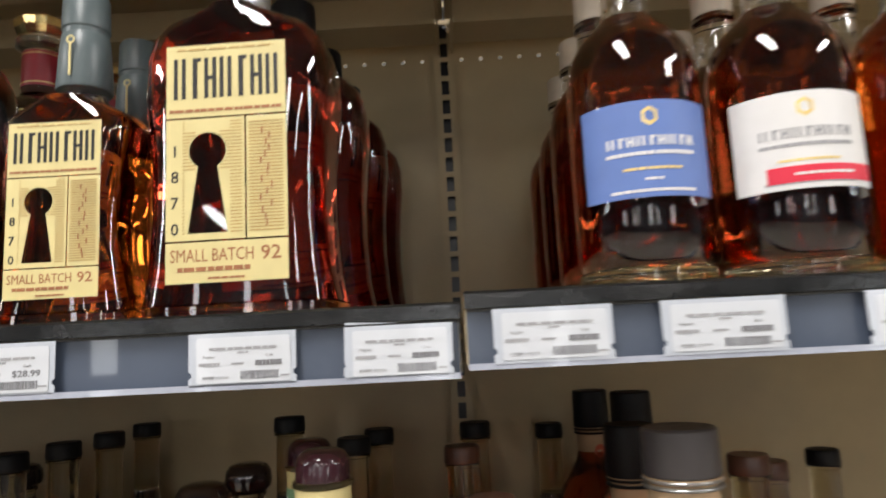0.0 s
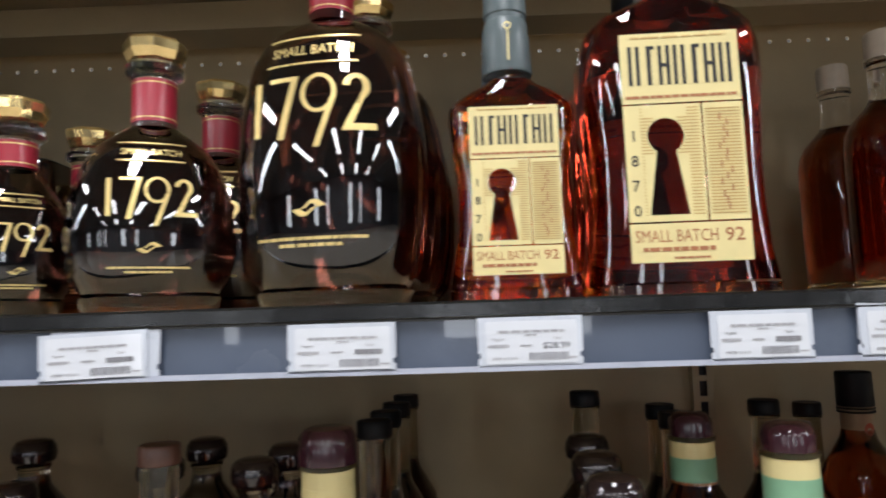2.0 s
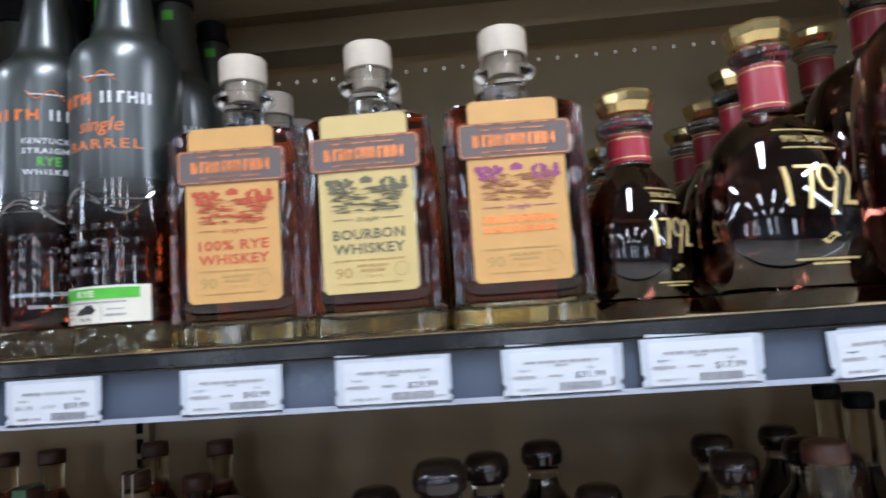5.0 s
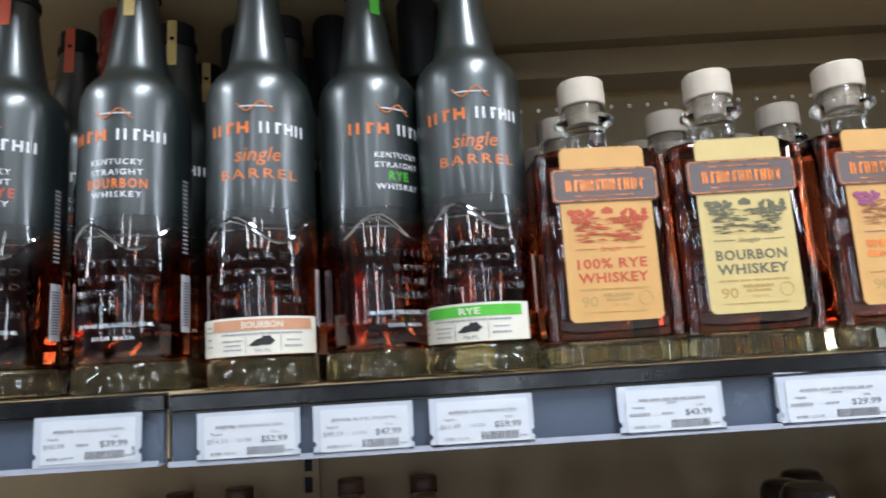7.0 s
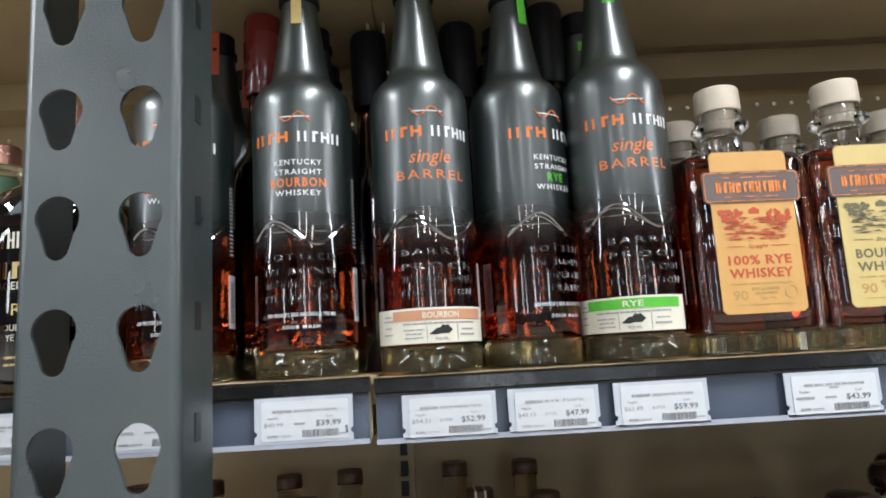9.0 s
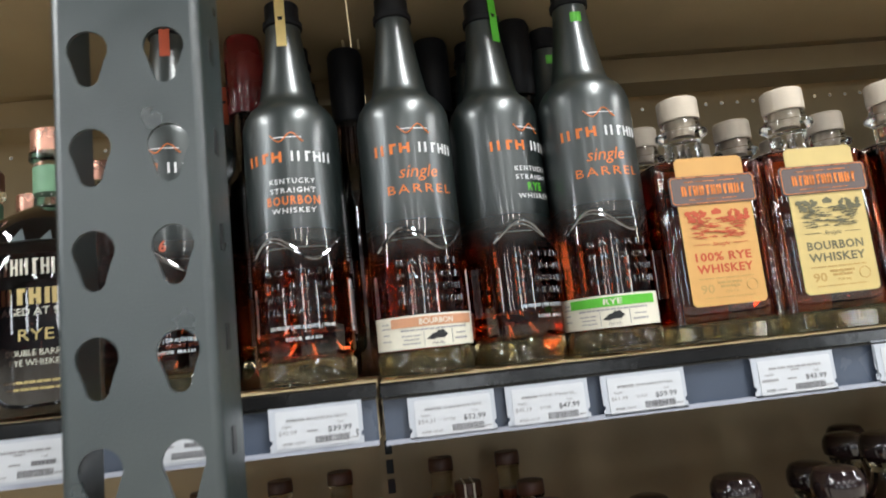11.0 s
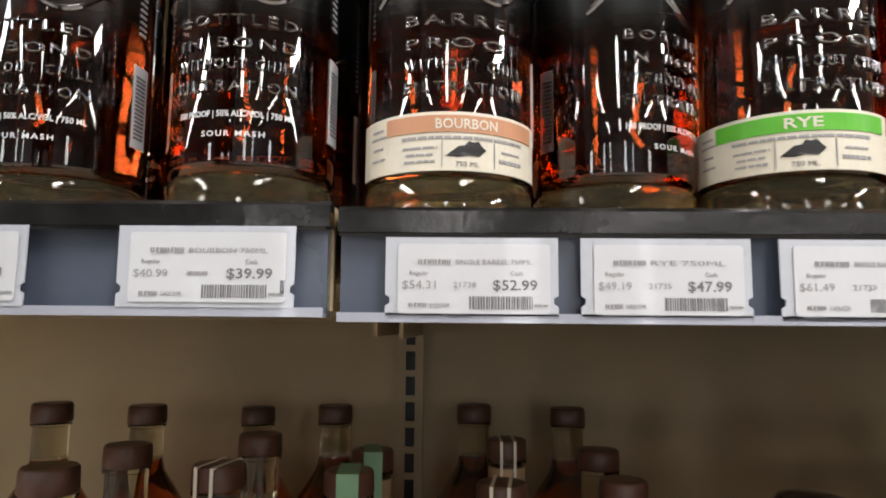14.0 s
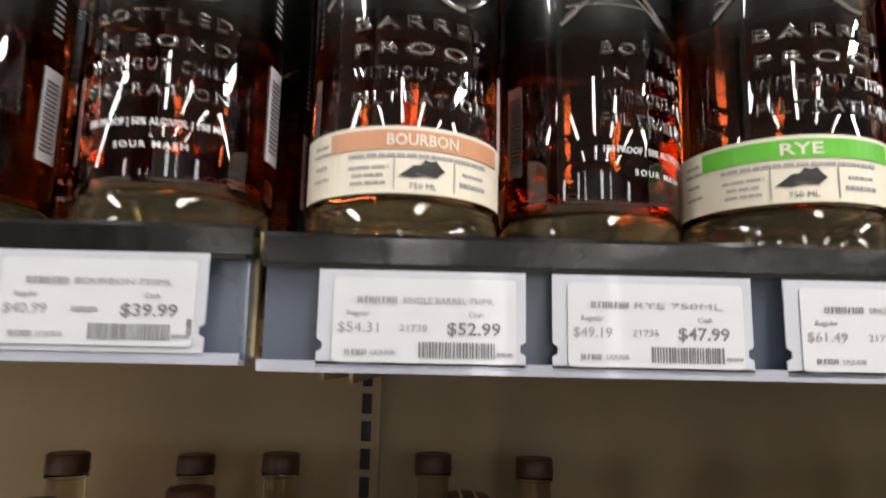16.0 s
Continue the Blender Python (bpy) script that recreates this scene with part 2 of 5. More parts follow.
def flat(loops, thick=0.0004):
    """A sheet with the outline loops[0] and holes loops[1:], in x and z, its face towards -y."""
    curve = bpy.data.curves.new("outline", "CURVE")
    curve.dimensions, curve.fill_mode, curve.extrude = "2D", "BOTH", thick / 2
    for pts in loops:
        spline = curve.splines.new("POLY")
        spline.points.add(len(pts) - 1)
        for p, (x, z) in zip(spline.points, pts):
            p.co = (x, z, 0, 1)
        spline.use_cyclic_u = True
    ob = bpy.data.objects.new("outline", curve)
    bm = mesh_of(ob)
    bpy.data.curves.remove(curve)
    bmesh.ops.triangulate(bm, faces=bm.faces)
    bm.transform(pose(0, 0, 0, 90))
    return bm


def mesh_of(ob):
    scene.collection.objects.link(ob)
    deps = bpy.context.evaluated_depsgraph_get()
    deps.update()
    mesh = bpy.data.meshes.new_from_object(ob.evaluated_get(deps))
    bm = bmesh.new()
    bm.from_mesh(mesh)
    bpy.data.meshes.remove(mesh)
    bpy.data.objects.remove(ob)
    return bm


def words(text, height, width=0.0, thick=0.00015, shear=0.0, bold=0.0, relief=0.0, space=1.0):
    """Lettering in x and z round its middle, its face towards -y. height: of a capital; width: of the line."""
    curve = bpy.data.curves.new("lettering", "FONT")
    curve.body, curve.align_x, curve.size, curve.shear, curve.offset = text, "CENTER", 1.0, shear, bold
    curve.resolution_u = 2
    curve.space_character = space
    if relief:
        curve.bevel_depth, curve.bevel_resolution, curve.extrude, curve.offset, curve.space_character = 0.085, 2, 0.005, -0.035, 1.35
    ob = bpy.data.objects.new("lettering", curve)
    bm = mesh_of(ob)
    bpy.data.curves.remove(curve)
    xs = [v.co.x for v in bm.verts]
    span = max(xs) - min(xs)
    k = height / 0.70
    kx = width / span if width else k
    mid = (max(xs) + min(xs)) / 2
    for v in bm.verts:
        v.co = ((v.co.x - mid) * kx, -v.co.z * relief / 0.09, (v.co.y - 0.35) * k)
    if thick and not relief:
        geo = bmesh.ops.extrude_face_region(bm, geom=list(bm.faces))
        for v in geo["geom"]:
            if isinstance(v, bmesh.types.BMVert):
                v.co.y -= thick
    return bm


def strokes(width, height, slots, weight=0.26, thick=0.0004):
    """A row of plain upright bars in place of a maker's name."""
    bm = bmesh.new()
    step = width / slots
    for i in range(slots):
        x = -width / 2 + (i + 0.5) * step
        w = step * weight
        if i % 3 == 1:
            box(bm, x - w * 0.6, x + w * 0.6, -thick, 0, -height / 2, height / 2)
            box(bm, x + w * 0.6, x + step * 0.38, -thick, 0, height / 2 - w, height / 2)
        else:
            box(bm, x - step * 0.38, x - step * 0.38 + w, -thick, 0, -height / 2, height / 2)
            box(bm, x + step * 0.38 - w, x + step * 0.38, -thick, 0, -height / 2, height / 2)
            if i % 3 == 2:
                box(bm, x - step * 0.38 + w, x + step * 0.38 - w, -thick, 0, -w / 2, w / 2)
    return bm


def bars(width, rows, thick=0.0003, breaks=7, seed=1):
    """Lines of unreadable small print: rows of (z, height, share of the width)."""
    rnd = random.Random(seed)
    bm = bmesh.new()
    for z, h, share in rows:
        x, end = -width * share / 2, width * share / 2
        while x < end - 1e-6:
            w = min(end - x, width / breaks * rnd.uniform(0.5, 1.3))
            box(bm, x, x + w * 0.85, -thick, 0, z - h / 2, z + h / 2)
            x += w
    return bm


def stripes(width, z0, z1, count, height, thick=0.0003):
    bm = bmesh.new()
    for i in range(count):
        z = z0 + (z1 - z0) * (i + 0.5) / count
        box(bm, -width / 2, width / 2, -thick, 0, z - height / 2, z + height / 2)
    return bm


def moved(bm, x=0.0, y=0.0, z=0.0, ry=0.0):
    bm.transform(pose(x, y, z, 0, ry))
    return bm


def wrapped(bm, radius, x=0.0, z=0.0, depth=0.0, cuts=0):
    """Lays a flat piece round a bottle of that radius (and half depth, if it is oval)."""
    if cuts:
        bmesh.ops.subdivide_edges(bm, edges=[e for e in bm.edges if abs(e.verts[0].co.x - e.verts[1].co.x) > 0.004], cuts=cuts)
    for v in bm.verts:
        a = (v.co.x + x) / radius
        r = radius - v.co.y
        v.co = (r * math.sin(a), -(r if not depth else r * depth / radius) * math.cos(a), v.co.z + z)
    return bm


def sheet(width, height, thick=0.0004, nx=1):
    bm = bmesh.new()
    for i in range(nx):
        box(bm, -width / 2 + width * i / nx, -width / 2 + width * (i + 1) / nx, -thick, 0, -height / 2, height / 2)
    if nx > 1:
        bmesh.ops.remove_doubles(bm, verts=bm.verts, dist=1e-6)
    return bm


def tube(points, radius, seg=8):
    """A round rod along points."""
    bm = bmesh.new()
    rings = []
    for i, p in enumerate(points):
        a, b = Vector(points[max(0, i - 1)]), Vector(points[min(len(points) - 1, i + 1)])
        d = (b - a).normalized()
        u = d.orthogonal().normalized() if abs(d.z) > 0.99 else d.cross(Vector((0, 0, 1))).normalized()
        w = d.cross(u)
        rings.append([bm.verts.new(Vector(p) + radius * (math.cos(t) * u + math.sin(t) * w)) for t in (2 * math.pi * k / seg for k in range(seg))])
    for lo, hi in zip(rings, rings[1:]):
        for k in range(seg):
            bm.faces.new((lo[k], lo[(k + 1) % seg], hi[(k + 1) % seg], hi[k]))
    bm.faces.new(rings[0][::-1])
    bm.faces.new(rings[-1])
    return bm


# ---- the room round the aisle ----
structure("floor", boxed(-14, 15, -9, 5, -0.1, 0), FLOOR_M, "speckled pale vinyl shop floor", "floor")
structure("ceiling", boxed(-14, 15, -9, 5, 3.0, 3.1), CEIL_M, "dark grey shop ceiling above the aisles", "ceiling")
south = bmesh.new()
edges = [-14.0] + [e for wx, ww in WINDOWS for e in (wx - ww / 2, wx + ww / 2)] + [15.0]
for xa, xb in zip(edges[::2], edges[1::2]):
    box(south, xa, xb, -9.1, -9, 0.75, 2.75)
box(south, -14, 15, -9.1, -9, 0, 0.75)
box(south, -14, 15, -9.1, -9, 2.75, 3)
structure("wall_south", south, WALL_M, "plain wall with tall narrow windows across the shop", "wall")
structure("backdrop", boxed(-14, 15, -9.25, -9.2, 0, 3), PALE_M, "pale daylight blind outside the shop windows", "backdrop")
structure("wall_north", boxed(-14, 15, 5, 5.1, 0, 3), PALE_M, "plain pale wall behind the shelving", "wall")
structure("wall_west", boxed(-14.1, -14, -9, 5, 0, 3), WALL_M, "plain grey end wall of the shop", "wall")
structure("wall_east", boxed(15, 15.1, -9, 5, 0, 3), WALL_M, "plain grey end wall of the shop", "wall")


# ---- shelving ----
def prism(points, x0, x1):
    """A bar along x with the outline points (y, z)."""
    bm = bmesh.new()
    a = [bm.verts.new((x0, y, z)) for y, z in points]
    b = [bm.verts.new((x1, y, z)) for y, z in points]
    n = len(points)
    for i in range(n):
        bm.faces.new((a[i], b[i], b[(i + 1) % n], a[(i + 1) % n]))
    bm.faces.new(a[::-1])
    bm.faces.new(b)
    bmesh.ops.recalc_face_normals(bm, faces=bm.faces)
    return bm


def gondola_shelf(x0, x1, y, z, label):
    """A steel shelf with its pressed ribs below, black edge strip and price channel in front; z: its top."""
    s = thing("gondola_shelf", pose(0, y, z), label, "shelf", "gondola shelves")
    g = 0.0012
    x0, x1 = x0 + g, x1 - g
    part("deck", boxed(x0, x1, 0.012, BACK - y - 0.022, -0.006, -0.0004, bevel=0.0008), TAN, s)
    part("front_return", boxed(x0, x1, 0.013, 0.017, -0.040, -0.0065), TAN, s)
    part("front_pan", boxed(x0, x1, 0.0172, 0.290, -0.0400, -0.0365), TAN, s)
    part("rib", prism([(0.384, -0.0064), (0.388, -0.040), (0.446, -0.040), (0.4475, -0.0064)], x0 + 0.01, x1 - 0.01), TAN, s)
    part("edge_strip", prism([(0.0030, -0.0097), (0.0120, -0.0097), (0.0120, 0.0), (0.0052, 0.0), (0.0034, -0.0016)], x0, x1), EDGE, s, "scuffed black edge strip")
    ch = part("price_channel", prism([(0.0062, -0.0425), (0.0126, -0.0425), (0.0126, -0.0100), (0.0056, -0.0100)], x0 + 0.001, x1 - 0.001), RAIL, s, "grey-blue plastic price channel")
    part("lip", prism([(-0.0006, -0.0427), (0.0060, -0.0427), (0.0060, -0.0415), (0.0008, -0.0411), (0.0002, -0.0393), (-0.0006, -0.0393)], x0 + 0.001, x1 - 0.001), LIP, ch, "clear lower lip")
    part("top_lip", prism([(0.0002, -0.0116), (0.0054, -0.0106), (0.0054, -0.0100), (0.0, -0.0104)], x0 + 0.001, x1 - 0.001), EDGE, ch)
    for bx in (x0 + 0.006, x1 - 0.008):
        br = boxed(bx, bx + 0.0025, 0.20, BACK - y - 0.02, -0.052, -0.0405)
        part("bracket", br, TAN, s)
    return s


for x0, x1, y, dz in ((-1.22, 0.0, -0.003, 0.0015), (0.0, 1.22, 0.0, 0.0), (1.22, 2.44, -0.012, 0.0045)):
    gondola_shelf(x0, x1, y, SHELF + dz, "tan steel gondola shelf with scuffed black edge and price channel")
    gondola_shelf(x0, x1, 0.0, UP + 0.040, "tan steel upper shelf with ribbed underside")
    gondola_shelf(x0, x1, -0.03, LOW, "tan steel lower shelf holding assorted bottles")

# back panels with a row of peg holes
PITCH = 0.0254


def back_panel(x0, x1):
    holes = []
    x = x0 + 0.02
    while x < x1 - 0.02:
        holes.append([(x + 0.0029 * math.cos(a), 1.688 + 0.0029 * math.sin(a)) for a in (math.pi * k / 4 for k in range(8))])
        x += PITCH
    return moved(flat([[(x0, 0.1), (x1, 0.1), (x1, 2.2), (x0, 2.2)]] + holes, 0.002), 0, BACK + 0.001)


for i, x0 in enumerate((-1.22, 0.0, 1.22)):
    structure(f"back_panel_{i + 1}", back_panel(x0 + 0.001, x0 + 1.219), TAN, "tan perforated steel back panel of the shelving", "panel")


def upright(x):
    u = thing("slotted_upright", pose(x, BACK - 0.014, 0), "tan steel upright with a line of slots", "upright", "shelving uprights")
    face = bmesh.new()
    w, slot = 0.0048, 0.0188
    box(face, -0.013, -w, 0.0, 0.002, 0, 2.2)
    box(face, w, 0.013, 0.0, 0.002, 0, 2.2)
    for k in range(34):
        z = 0.95 + PITCH * k
        box(face, -w, w, 0.0, 0.002, z + slot, z + PITCH)
    box(face, -w, w, 0.0, 0.002, 0, 0.95)
    box(face, -w, w, 0.0, 0.002, 0.95 + 34 * PITCH, 2.2)
    part("slotted_face", face, TAN, u, smooth=False)
    part("side", boxed(-0.013, -0.011, 0.0021, 0.0136, 0, 2.2), TAN, u, smooth=False)
    part("side", boxed(0.011, 0.013, 0.0021, 0.0136, 0, 2.2), TAN, u, smooth=False)
    # black strip behind the slots imitates the shade of the hollow
    part("hollow_shade", boxed(-0.0105, 0.0105, 0.010, 0.0136, 0, 2.2), BLACK, u, "black strip standing in for the shade inside the upright", smooth=False)
    return u


for ux in (-1.22, -0.003, 1.218, 2.44):
    upright(ux)


# ---- keyhole post in front of the shelves ----
def keyhole(cx, top):
    pts = []
    r, n = 0.0105, 20
    for i in range(n + 1):
        a = radians(-32) + radians(244) * i / n
        pts.append((cx + r * math.cos(a), top - r + r * math.sin(a)))
    for i in range(7):
        a = radians(180) + radians(180) * i / 6
        pts.append((cx + 0.0060 * math.cos(a), top - 0.0252 + 0.0060 * math.sin(a)))
    return pts


def keyhole_post():
    p = thing("keyhole_post", pose(-0.113, -0.140, 0), "grey-green powder-coated steel post with two rows of keyhole slots", "post")
    w, top = 0.0375, 2.1
    holes = [keyhole(c, 1.440 + 0.0537 * k) for c in (-0.0195, 0.0195) for k in range(-9, 9)]
    part("slotted_face", flat([[(-w + 0.004, 0.0), (w - 0.004, 0.0), (w - 0.004, top), (-w + 0.004, top)]] + holes, 0.0022), POST, p, smooth=False)
    for s in (-1, 1):
        bm = bmesh.new()
        outer = [(w - 0.004, -0.0011)] + [(w - 0.004 + 0.0051 * math.sin(t), 0.004 - 0.0051 * math.cos(t)) for t in (radians(90) * k / 5 for k in range(6))] + [(w + 0.0011, 0.045)]
        inner = [(w - 0.004, 0.0011)] + [(w - 0.004 + 0.0029 * math.sin(t), 0.004 - 0.0029 * math.cos(t)) for t in (radians(90) * k / 5 for k in range(6))] + [(w - 0.0011, 0.045)]
        pts = outer + inner[::-1]
        lo = [bm.verts.new((s * x, y, 0)) for x, y in pts]
        hi = [bm.verts.new((s * x, y, top)) for x, y in pts]
        n = len(pts)
        for i in range(n):
            bm.faces.new((lo[i], lo[(i + 1) % n], hi[(i + 1) % n], hi[i]))
        bm.faces.new(lo[::-1])
        bm.faces.new(hi)
        bmesh.ops.recalc_face_normals(bm, faces=bm.faces)
        part("side_flange", bm, POST, p)
    # side slots are uncut: black patches imitate the shade in their openings
    for s in (-1, 1):
        for k in range(-9, 9):
            z = 1.428 + 0.0537 * k
            part("side_slot_dark", boxed(s * (w + 0.0012) - 0.0004, s * (w + 0.0012) + 0.0004, 0.018, 0.026, z, z + 0.014), BLACK, p, smooth=False)
    part("foot_plate", boxed(-0.06, 0.06, -0.03, 0.06, 0, 0.006, bevel=0.001), POST, p)
    return p


keyhole_post()


# ---- price tags ----
def price_tag(x0, x1, z=1.3012, y=0.0, title="", regular="", code="", cash="", worn=0, tilt=0.0, second=0.0):
    cx, w, h = (x0 + x1) / 2, x1 - x0, 0.0292
    t = thing("price_tag", pose(cx, y, z, 0, tilt, 0), "white paper shelf price tag in a clear sleeve" + (f" reading {cash}" if cash else ""), "price tag", "shelf price tags")
    n = 0.0016
    outline = [(-w / 2, 0.0), (w / 2, 0.0), (w / 2, 0.0045), (w / 2 - n, 0.0055), (w / 2 - n, 0.0075), (w / 2, 0.0085), (w / 2, h), (-w / 2, h), (-w / 2, 0.0085), (-w / 2 + n, 0.0075), (-w / 2 + n, 0.0055), (-w / 2, 0.0045)]
    sleeve = part("sleeve", moved(flat([outline], 0.0008), 0, -0.0002), CARD, t, "clear plastic sleeve", smooth=False)
    if second:
        part("sleeve", moved(flat([outline], 0.0006), second, 0.0012, 0.0012, 2.5), CARD, t, "second sleeve behind", smooth=False)
    pw, ph, r = w - 0.0075, 0.0250, 0.0014
    corner = [(sx * (pw / 2 - r) + r * math.cos(a), 0.0018 + (ph / 2 + sz * (ph / 2 - r)) + r * math.sin(a)) for sx, sz, a0 in ((1, -1, -90), (1, 1, 0), (-1, 1, 90), (-1, -1, 180)) for a in (radians(a0 + 22.5 * k) for k in range(5))]
    paper = part("paper", moved(flat([corner], 0.0004), 0.0008, -0.0010), PAPER, t, smooth=False)
    f = -0.0013
    tx = 0.0008
    if title:
        part("item_line", moved(words(title, 0.0018, pw * 0.50), tx + pw * 0.13, f, 0.0203), PALE_INK, paper)
        part("maker_bar", moved(strokes(pw * 0.22, 0.0018, 7), tx - pw * 0.26, f, 0.0203), PALE_INK, paper)
    else:
        part("item_line", moved(bars(pw, [(0.0, 0.0015, 0.72), (-0.0022, 0.0011, 0.12)], breaks=9, seed=int(x0 * 1000)), tx, f, 0.0205), PALE_INK, paper)
    part("column_heads", moved(words("Regular", 0.0016), tx - pw * 0.36, f, 0.0163), PALE_INK, paper)
    part("column_heads", moved(words("Cash", 0.0016), tx + pw * 0.28, f, 0.0163), PALE_INK, paper)
    part("cash_price", moved(words(cash, 0.0036, pw * 0.29, bold=0.012) if cash else bars(pw * 0.28, [(0, 0.0030, 1.0)], breaks=6, seed=3), tx + pw * 0.27, f, 0.0121), INK, paper)
    part("regular_price", moved(words(regular, 0.0029, pw * 0.22) if regular else bars(pw * 0.22, [(0, 0.0018, 1.0)], breaks=6, seed=4), tx - pw * 0.36, f, 0.0121), PALE_INK, paper)
    part("item_code", moved(words(code, 0.0020, pw * 0.15) if code else bars(pw * 0.13, [(0, 0.0012, 1.0)], breaks=5, seed=5), tx - pw * 0.06, f, 0.0121), PALE_INK, paper)
    rnd = random.Random(int(abs(x0) * 997) + 5)
    code_bm, bx = bmesh.new(), -pw * 0.03
    while bx < pw * 0.38:
        bw = rnd.choice((0.00025, 0.0004, 0.0006))
        box(code_bm, tx + bx, tx + bx + bw, f - 0.0002, f, 0.0034, 0.0080)
        bx += bw + rnd.choice((0.0003, 0.0005))
    part("barcode", code_bm, INK, paper, smooth=False)
    part("supplier_line", moved(words("LIQUOR", 0.0015, pw * 0.13), tx - pw * 0.22, f, 0.0048), PALE_INK, paper)
    part("supplier_bar", moved(strokes(pw * 0.12, 0.0015, 4), tx - pw * 0.37, f, 0.0048), PALE_INK, paper)
    part("supplier_bar", moved(bars(pw * 0.09, [(0, 0.0008, 1.0)], breaks=3), tx + pw * 0.44, f, 0.0048), PALE_INK, paper)
    if worn:
        part("mark", moved(sheet(0.0016, 0.0050), worn * (w / 2 - 0.0042), -0.0008, 0.0072), BLACK, t, "small dark upright mark", smooth=False)
    return t


price_tag(-0.0765, -0.0125, 1.3045, -0.0035, "BOURBON 750ML", "$40.99", "", "$39.99", worn=1)
price_tag(-0.172, -0.110, 1.3045, -0.0035)
price_tag(-0.272, -0.208, 1.3045, -0.0035)
price_tag(0.0195, 0.0815, title="SINGLE BARREL 750ML", regular="$54.31", code="21738", cash="$52.99")
price_tag(0.0895, 0.1500, title="RYE 750ML", regular="$49.19", code="21735", cash="$47.99")
price_tag(0.1600, 0.2230, title="SINGLE BARREL RYE 750ML", regular="$61.49", code="21739", cash="$59.99")
price_tag(0.2750, 0.3395, cash="$43.99")
price_tag(0.3735, 0.4440, cash="$29.99", second=-0.0015)
price_tag(0.4750, 0.5440, cash="$31.99", worn=1, second=0.002)
price_tag(0.5570, 0.6250, 1.3020, cash="$17.99", second=0.0025)
price_tag(0.6650, 0.7320, 1.3010, tilt=-2.0, second=0.006)
price_tag(0.8160, 0.8810, 1.3018)
price_tag(0.9300, 0.9920, 1.3024, cash="$28.99")
price_tag(1.0670, 1.1270, 1.3020)
price_tag(1.1540, 1.2140, 1.3018, second=-0.001)
price_tag(1.2360, 1.3000, 1.3070, -0.0125)
price_tag(1.3260, 1.3920, 1.3070, -0.0125)
price_tag(1.4350, 1.5000, 1.3070, -0.0125)


# ---- tall painted bottles ----
def wave(width, height, z, radius, turns=1.5, thick=0.0008, phase=0.0, steps=40):
    pts = []
    for i in range(steps + 1):
        u = i / steps
        x = (u - 0.5) * width
        a = x / radius
        pts.append((radius * math.sin(a), -radius * math.cos(a), z + height / 2 * math.sin(2 * math.pi * turns * u + phase)))
    return tube(pts, thick, 6)


